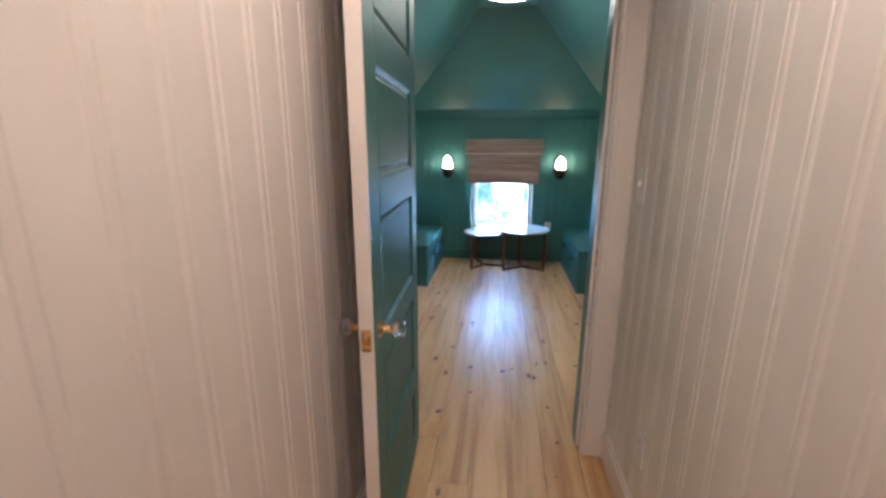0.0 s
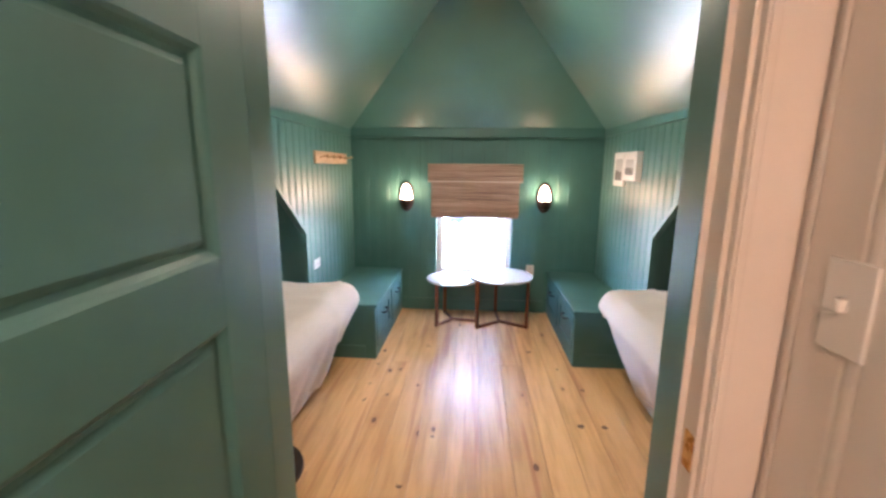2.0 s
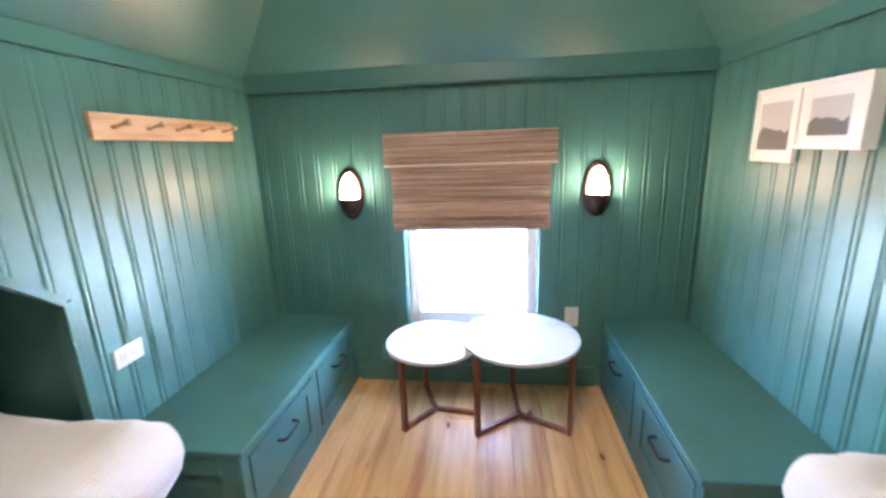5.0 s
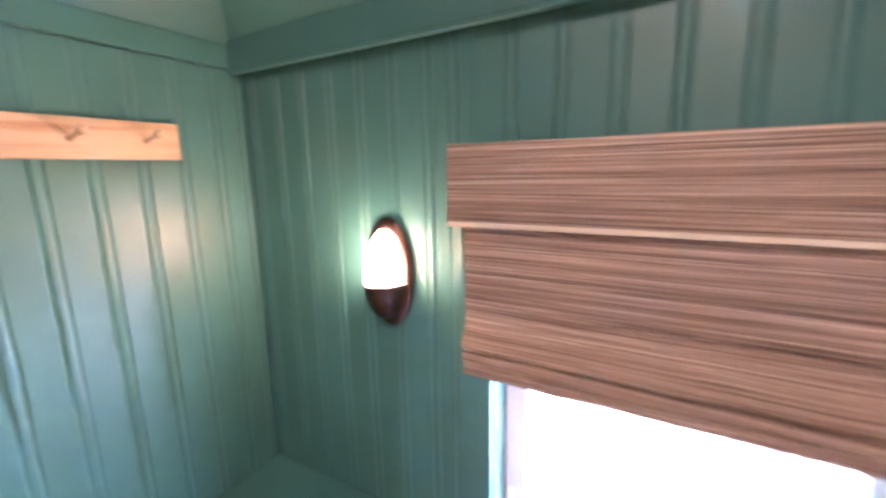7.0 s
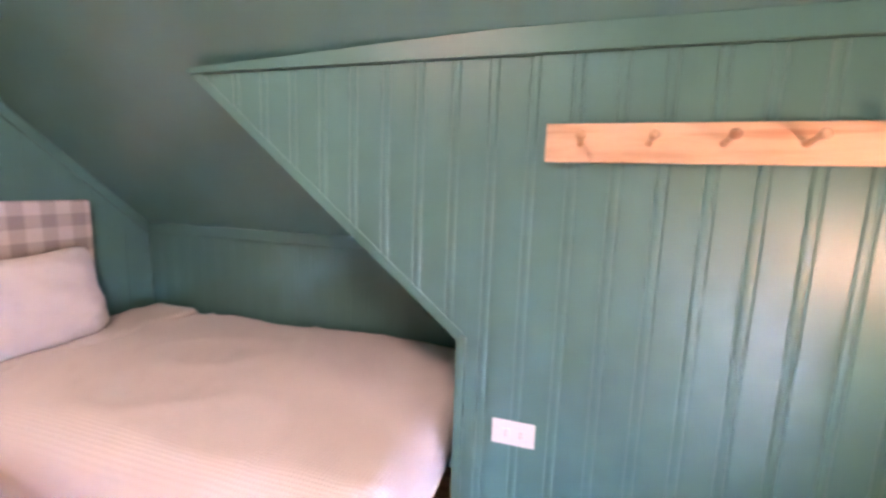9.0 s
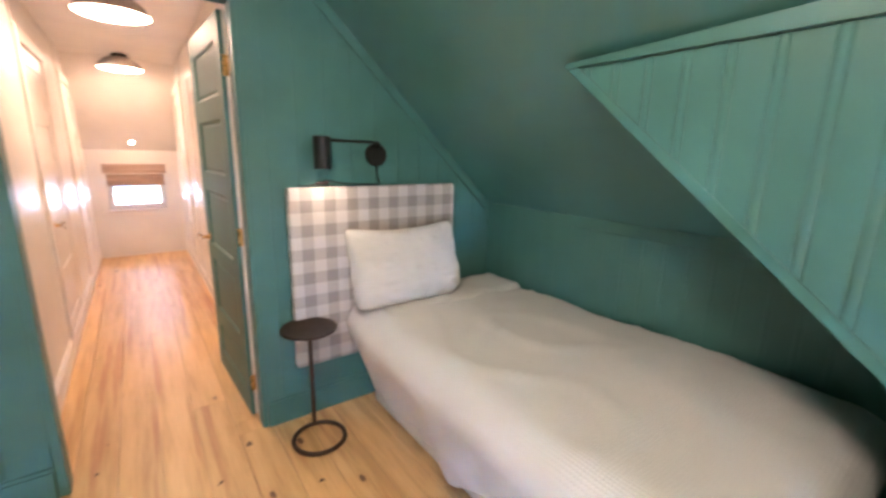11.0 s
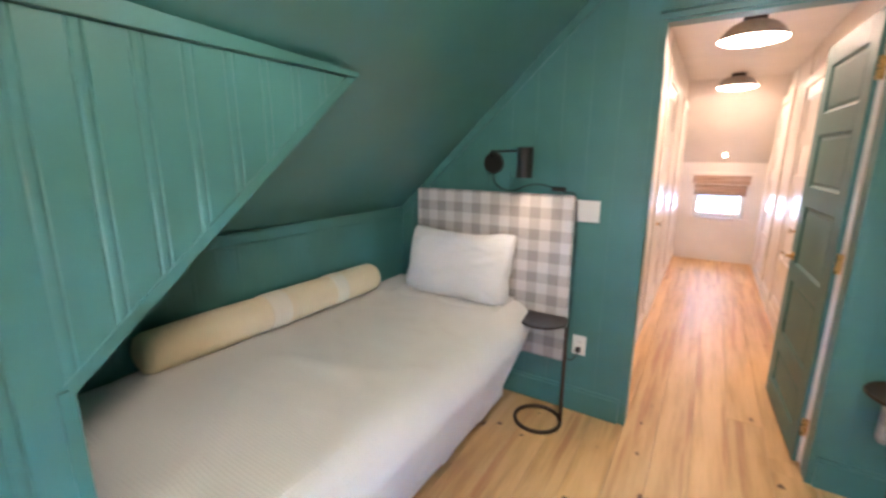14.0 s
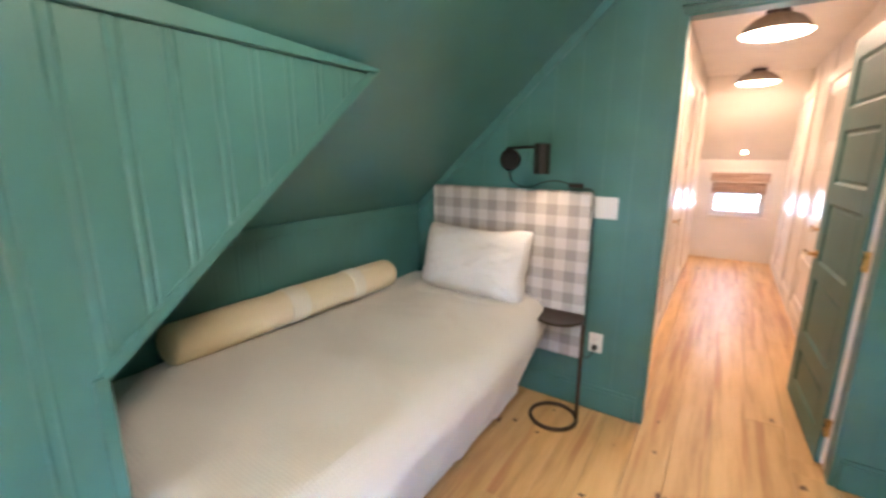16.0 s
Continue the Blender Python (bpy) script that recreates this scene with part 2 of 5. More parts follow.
# ---- building helpers ----
ORIGIN = {}


def mesh_of(name, bm, material):
    me = bpy.data.meshes.new(name)
    bmesh.ops.recalc_face_normals(bm, faces=bm.faces)
    bm.to_mesh(me)
    bm.free()
    me.materials.append(material)
    return me


def smooth(ob, angle=40):
    me = ob.data
    me.polygons.foreach_set("use_smooth", [True] * len(me.polygons))
    me.set_sharp_from_angle(angle=radians(angle))
    return ob


def part(name, bm, material, parent, label="", soft=0):
    """One mesh object under a thing or a part; bm is in world metres."""
    o = ORIGIN[parent.name]
    bmesh.ops.translate(bm, verts=bm.verts, vec=-Vector(o))
    ob = new(name, mesh_of(name, bm, material))
    ob.parent = parent
    ORIGIN[ob.name] = o
    if label:
        tagged(ob, label)
    return smooth(ob, soft) if soft else ob


def thing(name, at, label, category, group=""):
    ob = new(name)
    ob.location = at
    ob.empty_display_size = 0.1
    ORIGIN[ob.name] = at
    return tagged(ob, label, category, group)


def solid(name, bm, material, label, category="", kind="", soft=0, group=""):
    """A top-level mesh, in world metres."""
    ob = new(name, mesh_of(name, bm, material))
    ORIGIN[ob.name] = (0, 0, 0)
    tagged(ob, label, category, group, kind)
    return smooth(ob, soft) if soft else ob


def box(bm, x0, x1, y0, y1, z0, z1, bevel=0.0, segments=2):
    vs = [bm.verts.new((x, y, z)) for x in (x0, x1) for y in (y0, y1) for z in (z0, z1)]
    fs = [bm.faces.new([vs[i] for i in f]) for f in ((0, 1, 3, 2), (4, 6, 7, 5), (0, 4, 5, 1), (2, 3, 7, 6), (0, 2, 6, 4), (1, 5, 7, 3))]
    if bevel:
        es = list({e for f in fs for e in f.edges})
        bmesh.ops.bevel(bm, geom=es, offset=bevel, segments=segments, affect="EDGES", profile=0.5)
    return bm


def boxed(*a, **k):
    return box(bmesh.new(), *a, **k)


def prism(bm, corners, push):
    """A flat outline in 3D, given thickness by the vector push."""
    p = Vector(push)
    a = [bm.verts.new(c) for c in corners]
    b = [bm.verts.new(Vector(c) + p) for c in corners]
    bm.faces.new(a)
    bm.faces.new(b[::-1])
    for i in range(len(a)):
        j = (i + 1) % len(a)
        bm.faces.new((a[j], a[i], b[i], b[j]))
    return bm


def lathe(bm, profile, at, axis=(0, 0, 1), steps=32, squash=(1, 1)):
    """Turn (radius, height) pairs round an axis at a place; closed at radius 0."""
    q = Vector((0, 0, 1)).rotation_difference(Vector(axis)).to_matrix()
    rings = []
    for r, h in profile:
        if r < 1e-6:
            rings.append([bm.verts.new(Vector(at) + q @ Vector((0, 0, h)))])
        else:
            rings.append([bm.verts.new(Vector(at) + q @ Vector((r * squash[0] * math.cos(2 * math.pi * i / steps),
                                                                r * squash[1] * math.sin(2 * math.pi * i / steps), h))) for i in range(steps)])
    for a, b in zip(rings, rings[1:]):
        for i in range(steps):
            j = (i + 1) % steps
            f = [v for v in ((a[i], a[j], b[j], b[i]) if len(a) > 1 and len(b) > 1 else
                             (a[0], b[j], b[i]) if len(a) == 1 else (a[i], a[j], b[0]))]
            bm.faces.new(f)
    for ring, flip in ((rings[0], True), (rings[-1], False)):
        if len(ring) > 1:
            bm.faces.new(ring[::-1] if flip else ring)
    return bm


def rod(bm, a, b, r, steps=16):
    a, b = Vector(a), Vector(b)
    return lathe(bm, [(r, 0), (r, (b - a).length)], a, b - a, steps)


def tube(bm, points, r, steps=8, closed=False):
    """A round tube along a line of points."""
    pts = [Vector(p) for p in points]
    rings, n = [], len(pts)
    for i, p in enumerate(pts):
        d = (pts[(i + 1) % n] - pts[i - 1]) if closed else (pts[min(i + 1, n - 1)] - pts[max(i - 1, 0)])
        q = Vector((0, 0, 1)).rotation_difference(d.normalized()).to_matrix() if not closed else None
        if closed:
            out = (p - sum(pts, Vector()) / n).normalized()
            up = Vector((0, 0, 1))
            ring = [p + out * r * math.cos(2 * math.pi * k / steps) + up * r * math.sin(2 * math.pi * k / steps) for k in range(steps)]
        else:
            ring = [p + q @ Vector((r * math.cos(2 * math.pi * k / steps), r * math.sin(2 * math.pi * k / steps), 0)) for k in range(steps)]
        rings.append([bm.verts.new(v) for v in ring])
    for i in range(n if closed else n - 1):
        a, b = rings[i], rings[(i + 1) % n]
        for k in range(steps):
            bm.faces.new((a[k], a[(k + 1) % steps], b[(k + 1) % steps], b[k]))
    if not closed:
        bm.faces.new(rings[0][::-1])
        bm.faces.new(rings[-1])
    return bm


def curve_points(knots, each=8):
    """A smooth line through a few places."""
    k = [Vector(p) for p in knots]
    k = [2 * k[0] - k[1], *k, 2 * k[-1] - k[-2]]
    out = []
    for i in range(1, len(k) - 2):
        for s in range(each):
            t = s / each
            a, b, c, d = k[i - 1], k[i], k[i + 1], k[i + 2]
            out.append(0.5 * (2 * b + (c - a) * t + (2 * a - 5 * b + 4 * c - d) * t * t + (3 * b - a - 3 * c + d) * t ** 3))
    return out + [k[-2]]


# ---- plan ----
W_KNEE, E_KNEE, KNEE_TOP = -1.88, 1.918, 1.11
W_SIDE, E_SIDE, SIDE_TOP, PITCH = -1.165, 1.21, 1.765, 0.92
NORTH, HIP_PITCH, FLAT = 3.26, 1.08, 2.62
DOOR_W, DOOR_E, DOOR_TOP = -0.372, 0.412, 2.052
HALL_W, HALL_E, HALL_TOP, HALL_END = -0.47, 0.52, 2.36, -4.80
WIN_W, WIN_E, WIN_BOTTOM, WIN_TOP = -0.335, 0.395, 0.35, 1.355
FLAT_W = W_SIDE + (FLAT - SIDE_TOP) / PITCH
FLAT_E = E_SIDE - (FLAT - SIDE_TOP) / PITCH
FLAT_N = NORTH - 0.02 - (FLAT - SIDE_TOP) / HIP_PITCH


def slope_top(x):
    return min(SIDE_TOP + PITCH * (x - W_SIDE), SIDE_TOP + PITCH * (E_SIDE - x), FLAT)


# floor under the boards
floor = solid("floor", boxed(-2.1, 2.1, -5.1, 3.45, -0.22, -0.022), FLOOR_PINE, "knotty varnished pine floor in wide boards", "floor", "structure")

# south gable wall with the doorway
bm = bmesh.new()
for x0, x1, lift in ((-2.05, DOOR_W - 0.02, 0), (DOOR_E + 0.02, 2.1, 0), (DOOR_W - 0.02, DOOR_E + 0.02, DOOR_TOP + 0.02)):
    xs = sorted({x0, x1, *[x for x in (FLAT_W, FLAT_E) if x0 < x < x1]})
    top = [(x, -0.010, slope_top(x) + 0.06) for x in xs[::-1]]
    prism(bm, [(x0, -0.010, lift), (x1, -0.010, lift), *top], (0, -0.108, 0))
wall_south = solid("wall_south", bm, GREEN, "green painted gable wall with a doorway to the hall", "wall", "structure")

# knee walls
wall_knee_west = solid("wall_west", boxed(W_KNEE - 0.10, W_KNEE - 0.012, -0.01, NORTH + 0.1, -0.1, KNEE_TOP + 0.02), GREEN, "low green knee wall beside the bed", "wall", "structure")
wall_knee_east = solid("wall_east", boxed(E_KNEE + 0.012, E_KNEE + 0.10, -0.01, NORTH + 0.1, -0.1, KNEE_TOP + 0.02), GREEN, "low green knee wall beside the bed", "wall", "structure")

# north wall with the window opening
bm = bmesh.new()
y0, y1 = NORTH + 0.012, NORTH + 0.17
box(bm, -1.98, WIN_W - 0.02, y0, y1, 0, 1.86)
box(bm, WIN_E + 0.02, 2.02, y0, y1, 0, 1.86)
box(bm, WIN_W - 0.02, WIN_E + 0.02, y0, y1, 0, WIN_BOTTOM - 0.02)
box(bm, WIN_W - 0.02, WIN_E + 0.02, y0, y1, WIN_TOP + 0.02, 1.86)
wall_north = solid("wall_north", bm, GREEN, "green beadboard wall with a window", "wall", "structure")

# side walls of the window bay, cut away on the slant above the beds
# (y and height of the corner, y at which the slant meets the top moulding)
CUTS = {-1: (2.064, 0.944, 1.15), 1: (2.018, 0.970, 1.16)}
CUT_Y = 2.064


def bay_bottom(side, y):
    cy, cz, ty = CUTS[side]
    return min(cz + max(0.0, cy - y) * (1.705 - cz) / (cy - ty), 1.705)


def bay_wall(name, x, out):
    bm = bmesh.new()
    cy, cz, ty = CUTS[out]
    prism(bm, [(x + out * 0.012, y, z) for y, z in ((cy, 0), (NORTH + 0.012, 0), (NORTH + 0.012, SIDE_TOP - 0.012), (2.15, SIDE_TOP - 0.012), (ty + 0.03, 1.710), (ty + 0.012, 1.706), (cy, cz))], (out * 0.022, 0, 0))
    return solid(name, bm, GREEN, "green beadboard side wall of the window bay, cut on a slant over the bed", "wall", "structure")


wall_bay_west, wall_bay_east = bay_wall("wall_bay_west", W_SIDE, -1), bay_wall("wall_bay_east", E_SIDE, 1)
# closing returns at the foot of each bed niche
solid("wall_return_west", boxed(W_KNEE - 0.012, W_SIDE - 0.034, CUT_Y + 0.03, CUT_Y + 0.09, 0, 1.75), GREEN, "green end wall of the bed niche", "wall", "structure")
solid("wall_return_east", boxed(E_SIDE + 0.034, E_KNEE + 0.012, CUT_Y + 0.03, CUT_Y + 0.09, 0, 1.75), GREEN, "green end wall of the bed niche", "wall", "structure")

# ceiling: two slopes, the hip over the window, the flat strip
bm = bmesh.new()
hy = NORTH - 0.02
kw, ke = SIDE_TOP + PITCH * (W_KNEE - 0.1 - W_SIDE), SIDE_TOP - PITCH * (E_KNEE + 0.1 - E_SIDE)
for face in ([(W_KNEE - 0.1, -0.01, kw), (FLAT_W, -0.01, FLAT), (FLAT_W, FLAT_N, FLAT), (W_SIDE, hy, SIDE_TOP), (W_KNEE - 0.1, hy, kw)],
             [(E_KNEE + 0.1, -0.01, ke), (E_KNEE + 0.1, hy, ke), (E_SIDE, hy, SIDE_TOP), (FLAT_E, FLAT_N, FLAT), (FLAT_E, -0.01, FLAT)],
             [(W_SIDE, hy, SIDE_TOP), (FLAT_W, FLAT_N, FLAT), (FLAT_E, FLAT_N, FLAT), (E_SIDE, hy, SIDE_TOP)],
             [(FLAT_W, -0.01, FLAT), (FLAT_E, -0.01, FLAT), (FLAT_E, FLAT_N, FLAT), (FLAT_W, FLAT_N, FLAT)],
             [(W_KNEE - 0.1, hy, kw), (W_SIDE, hy, SIDE_TOP), (W_SIDE, hy + 0.2, SIDE_TOP), (W_KNEE - 0.1, hy + 0.2, kw)],
             [(E_SIDE, hy, SIDE_TOP), (E_KNEE + 0.1, hy, ke), (E_KNEE + 0.1, hy + 0.2, ke), (E_SIDE, hy + 0.2, SIDE_TOP)],
             [(W_SIDE, hy, SIDE_TOP), (E_SIDE, hy, SIDE_TOP), (E_SIDE, hy + 0.2, SIDE_TOP), (W_SIDE, hy + 0.2, SIDE_TOP)]):
    prism(bm, face, (0, 0, 0.09))
ceiling = solid("ceiling", bm, GREEN_CEIL, "glossy green painted ceiling sloping in from three sides", "ceiling", "structure")

# unseen slab outside the window wall, added to keep direct sun out
solid("sun_block_eave", boxed(-2.3, 2.3, NORTH + 0.185, NORTH + 1.0, 1.80, 1.95), SIDING, "unseen pale slab added over the window to block the sun", "roof", "structure")

# hall
bm = bmesh.new()
box(bm, HALL_E + 0.012, HALL_E + 0.12, HALL_END - 0.1, -0.118, 0, 2.5)
hall_east = solid("wall_hall_east", bm, CREAM, "cream beadboard hall wall", "wall", "structure")
hall_west = solid("wall_hall_west", boxed(HALL_W - 0.12, HALL_W - 0.012, HALL_END - 0.1, -0.118, 0, 2.5), CREAM, "cream beadboard hall wall", "wall", "structure")
solid("wall_hall_door", box(box(boxed(HALL_W - 0.012, DOOR_W - 0.02, -0.130, -0.1185, 0, 2.4), DOOR_E + 0.02, HALL_E + 0.012, -0.130, -0.1185, 0, 2.4), DOOR_W - 0.02, DOOR_E + 0.02, -0.130, -0.1185, DOOR_TOP + 0.02, 2.4),
      CREAM, "cream wall round the bedroom doorway", "wall", "structure")
bm = boxed(HALL_W - 0.012, HALL_E + 0.012, -3.9, -0.118, HALL_TOP, HALL_TOP + 0.1)
prism(bm, [(HALL_W - 0.012, -3.9, HALL_TOP), (HALL_E + 0.012, -3.9, HALL_TOP), (HALL_E + 0.012, HALL_END - 0.1, 1.28), (HALL_W - 0.012, HALL_END - 0.1, 1.28)], (0, 0, 0.1))
solid("ceiling_hall", bm, CREAM, "cream hall ceiling sloping down at the far end", "ceiling", "structure")
bm = bmesh.new()
hx0, hx1, hz0, hz1 = -0.28, 0.33, 0.62, 1.16
for a in ((HALL_W - 0.012, hx0, 0, 1.7), (hx1, HALL_E + 0.012, 0, 1.7), (hx0, hx1, 0, hz0), (hx0, hx1, hz1, 1.7)):
    box(bm, a[0], a[1], HALL_END - 0.12, HALL_END, a[2], a[3])
wall_hall_end = solid("wall_hall_end", bm, CREAM, "white end wall of the hall with a window", "wall", "structure")

# ---- doorway: jamb lining, stop, casing ----
JAMB_N, JAMB_S = -0.045, -0.132
jamb = solid("door_frame", boxed(DOOR_W - 0.02, DOOR_W, JAMB_S, JAMB_N, 0, DOOR_TOP + 0.02, 0.002), CREAM_TRIM, "painted wooden door frame of the bedroom", "door frame", "structure")
part("jamb", boxed(DOOR_E, DOOR_E + 0.02, JAMB_S, JAMB_N, 0, DOOR_TOP + 0.02, 0.002), CREAM_TRIM, jamb)
part("head_jamb", boxed(DOOR_W, DOOR_E, JAMB_S, JAMB_N, DOOR_TOP, DOOR_TOP + 0.02, 0.002), CREAM_TRIM, jamb)
for x0, x1 in ((DOOR_W, DOOR_W + 0.004), (DOOR_E - 0.012, DOOR_E)):
    part("door_stop", boxed(x0, x1, -0.085, 0.004, 0, DOOR_TOP, 0.002), GREEN, jamb, "green painted door stop")
part("door_stop", boxed(DOOR_W + 0.004, DOOR_E - 0.012, -0.085, 0.004, DOOR_TOP - 0.012, DOOR_TOP, 0.002), GREEN, jamb, "green painted door stop")
part("stop_edge", boxed(DOOR_E - 0.012, DOOR_E, -0.0875, -0.0852, 0, DOOR_TOP - 0.012), CREAM_TRIM, jamb, "cream edge of the door stop")
part("jamb_edge", boxed(DOOR_W - 0.02, DOOR_W, JAMB_N, 0.002, 0, DOOR_TOP + 0.02, 0.002), GREEN, jamb, "green painted inner jamb")
part("jamb_edge", boxed(DOOR_E, DOOR_E + 0.02, JAMB_N, 0.002, 0, DOOR_TOP + 0.02, 0.002), GREEN, jamb, "green painted inner jamb")
part("jamb_edge", boxed(DOOR_W, DOOR_E, JAMB_N, 0.002, DOOR_TOP, DOOR_TOP + 0.02, 0.002), GREEN, jamb, "green painted inner jamb")
part("strike_plate", boxed(DOOR_E - 0.002, DOOR_E + 0.001, -0.128, -0.098, 0.895, 0.965, 0.001), BRASS, jamb, "worn brass strike plate")
for x0, x1, step in ((HALL_W, DOOR_W - 0.008, 0), (DOOR_E + 0.008, DOOR_E + 0.098, 1)):
    bm = boxed(x0, x1, -0.148, -0.1305, 0, DOOR_TOP + 0.012, 0.003)
    if step:
        box(bm, x0 + 0.004, x0 + 0.018, -0.152, -0.148, 0, DOOR_TOP + 0.01, 0.0015)
    part("casing", bm, CREAM_TRIM, jamb)
part("casing", boxed(HALL_W, DOOR_E + 0.098, -0.150, -0.1305, DOOR_TOP + 0.012, DOOR_TOP + 0.11, 0.003), CREAM_TRIM, jamb)
part("head_trim", box(boxed(DOOR_W - 0.012, DOOR_E + 0.012, -0.006, 0.012, DOOR_TOP + 0.001, DOOR_TOP + 0.03, 0.003), DOOR_W - 0.02, DOOR_E + 0.02, -0.006, 0.022, DOOR_TOP + 0.031, DOOR_TOP + 0.043, 0.003), GREEN, jamb, "green moulding over the doorway")

# ---- open panelled door ----
LEAF_X0, LEAF_X1, LEAF_S, LEAF_N = -0.378, -0.340, -0.893, -0.135
door = thing("door", (LEAF_X1, LEAF_N, 0.01), "open five-panel door, green inside and cream on the hall side", "door")
tops = (1.925, 1.572, 1.19, 0.765, 0.33)
heights = (0.245, 0.28, 0.335, 0.33, 0.20)
core = (LEAF_X0 + LEAF_X1) / 2
for x0, x1, coat, side in ((core, LEAF_X1, GREEN_WOOD, 1), (LEAF_X0, core, CREAM_TRIM, -1)):
    bm = bmesh.new()
    box(bm, x0, x1, LEAF_S, LEAF_S + 0.115, 0.012, 2.03, 0.0015)
    box(bm, x0, x1, LEAF_N - 0.115, LEAF_N, 0.012, 2.03, 0.0015)
    z = 2.03
    for t, h in zip(tops, heights):
        box(bm, x0, x1, LEAF_S + 0.115, LEAF_N - 0.115, t, z)
        z = t - h
    box(bm, x0, x1, LEAF_S + 0.115, LEAF_N - 0.115, 0.012, z)
    face = part("leaf", bm, coat, door, "green face of the door" if side > 0 else "cream face of the door")
    out = x1 if side > 0 else x0
    for t, h in zip(tops, heights):
        a, b, c, d = LEAF_S + 0.115, LEAF_N - 0.115, t - h, t
        bm = bmesh.new()
        rings = []
        for inset, depth in ((0, 0.0), (0.006, 0.004), (0.012, 0.011), (0.020, 0.012), (0.030, 0.006), (0.032, 0.006)):
            rings.append([bm.verts.new((out - side * depth, y, zz)) for y, zz in ((a + inset, c + inset), (b - inset, c + inset), (b - inset, d - inset), (a + inset, d - inset))])
        for p, q in zip(rings, rings[1:]):
            for i in range(4):
                bm.faces.new((p[i], p[(i + 1) % 4], q[(i + 1) % 4], q[i]))
        bm.faces.new(rings[-1])
        part("panel", bm, coat, face)
part("latch_edge", boxed(LEAF_X0 - 0.0005, LEAF_X1 + 0.0005, LEAF_S - 0.003, LEAF_S - 0.0001, 0.012, 2.03), CREAM_TRIM, door, "cream painted latch edge")
part("latch_plate", boxed(core - 0.013, core + 0.013, LEAF_S - 0.006, LEAF_S - 0.0031, 0.855, 0.915, 0.001), BRASS, door, "brass latch plate")
for side, x in ((1, LEAF_X1), (-1, LEAF_X0)):
    y, z = LEAF_S + 0.062, 0.892
    rose = part("rose", lathe(bmesh.new(), [(0, 0), (0.026, 0), (0.026, 0.004), (0.018, 0.008), (0.011, 0.012), (0.009, 0.034), (0.013, 0.038), (0, 0.038)], (x, y, z), (side, 0, 0), 24), BRASS, door, "brass rose and shank", 40)
    part("knob", lathe(bmesh.new(), [(0, 0.0385), (0.012, 0.0385), (0.021, 0.046), (0.026, 0.056), (0.022, 0.067), (0.012, 0.072), (0, 0.072)], (x, y, z), (side, 0, 0), 8), CRYSTAL, rose, "cut glass knob")
for z in (0.20, 1.0, 1.80):
    knuckle = part("hinge", rod(bmesh.new(), (LEAF_X0 - 0.005, LEAF_N + 0.004, z - 0.048), (LEAF_X0 - 0.005, LEAF_N + 0.004, z + 0.048), 0.006), BRASS, door, "brass hinge")
    part("hinge_leaf", boxed(LEAF_X0 + 0.001, LEAF_X1 - 0.006, LEAF_N + 0.0002, LEAF_N + 0.0024, z - 0.045, z + 0.045), BRASS, knuckle)

door.rotation_euler.z = radians(2.8)

# ---- trims ----
def trim(name, bm, label, mat=None):
    return solid(name, bm, mat or GREEN, label, "trim", "structure")


for x, out, nm in ((W_SIDE, 1, "trim_bay_west"), (E_SIDE, -1, "trim_bay_east")):
    cy, cz, ty = CUTS[-out]
    a, b = sorted((x - out * 0.012, x + out * 0.011))
    bm = prism(bmesh.new(), [(a, ty - 0.004, 1.705), (a, NORTH - 0.039, 1.705), (a, NORTH - 0.039, SIDE_TOP + 0.005), (a, 2.15, SIDE_TOP + 0.003), (a, ty - 0.006, 1.722)], (b - a, 0, 0))
    bmesh.ops.bevel(bm, geom=bm.edges[:], offset=0.002, segments=2, affect="EDGES")
    t = trim(nm, bm, "flat green moulding under the sloping ceiling")
    # narrow edging along the slanted cut and down its end
    bm = bmesh.new()
    dy, dz = cy - ty, 1.705 - cz
    n = math.hypot(dy, dz)
    py, pz = dz / n * 0.028, dy / n * 0.028
    x0 = x - out * 0.036
    prism(bm, [(x0, cy, cz), (x0, ty, 1.705), (x0, ty + py, 1.705 + pz), (x0, cy + py, cz + pz)], (out * 0.040, 0, 0))
    part("edging", bm, GREEN, t)
    lo, hi = sorted((x0, x + out * 0.004))
    part("edging", boxed(lo, hi, cy - 0.001, cy + 0.028, 0, cz + 0.01, 0.002), GREEN, t)

bm = boxed(W_SIDE + 0.002, E_SIDE - 0.002, NORTH - 0.038, NORTH + 0.012, 1.699, SIDE_TOP + 0.03, 0.004)
box(bm, W_SIDE + 0.002, E_SIDE - 0.002, NORTH - 0.042, NORTH - 0.02, 1.692, 1.6988, 0.002)
trim("trim_north", bm, "flat green board along the top of the window wall")
for x, out, nm in ((W_KNEE, 1, "trim_knee_west"), (E_KNEE, -1, "trim_knee_east")):
    a, b = sorted((x - out * 0.012, x + out * 0.014))
    trim(nm, boxed(a, b, 0.012, CUT_Y + 0.03, KNEE_TOP - 0.055, KNEE_TOP + 0.006, 0.003), "narrow green moulding on the knee wall")
for s, nm in ((-1, "trim_gable_west"), (1, "trim_gable_east")):
    xa, xb = (W_KNEE, FLAT_W) if s < 0 else (E_KNEE, FLAT_E)
    d = 0.062
    trim(nm, prism(bmesh.new(), [(xa, -0.008, slope_top(xa) + 0.01), (xb, -0.008, slope_top(xb) + 0.01), (xb, -0.008, slope_top(xb) - d), (xa, -0.008, slope_top(xa) - d)], (0, 0.020, 0)), "green moulding following the gable slope")
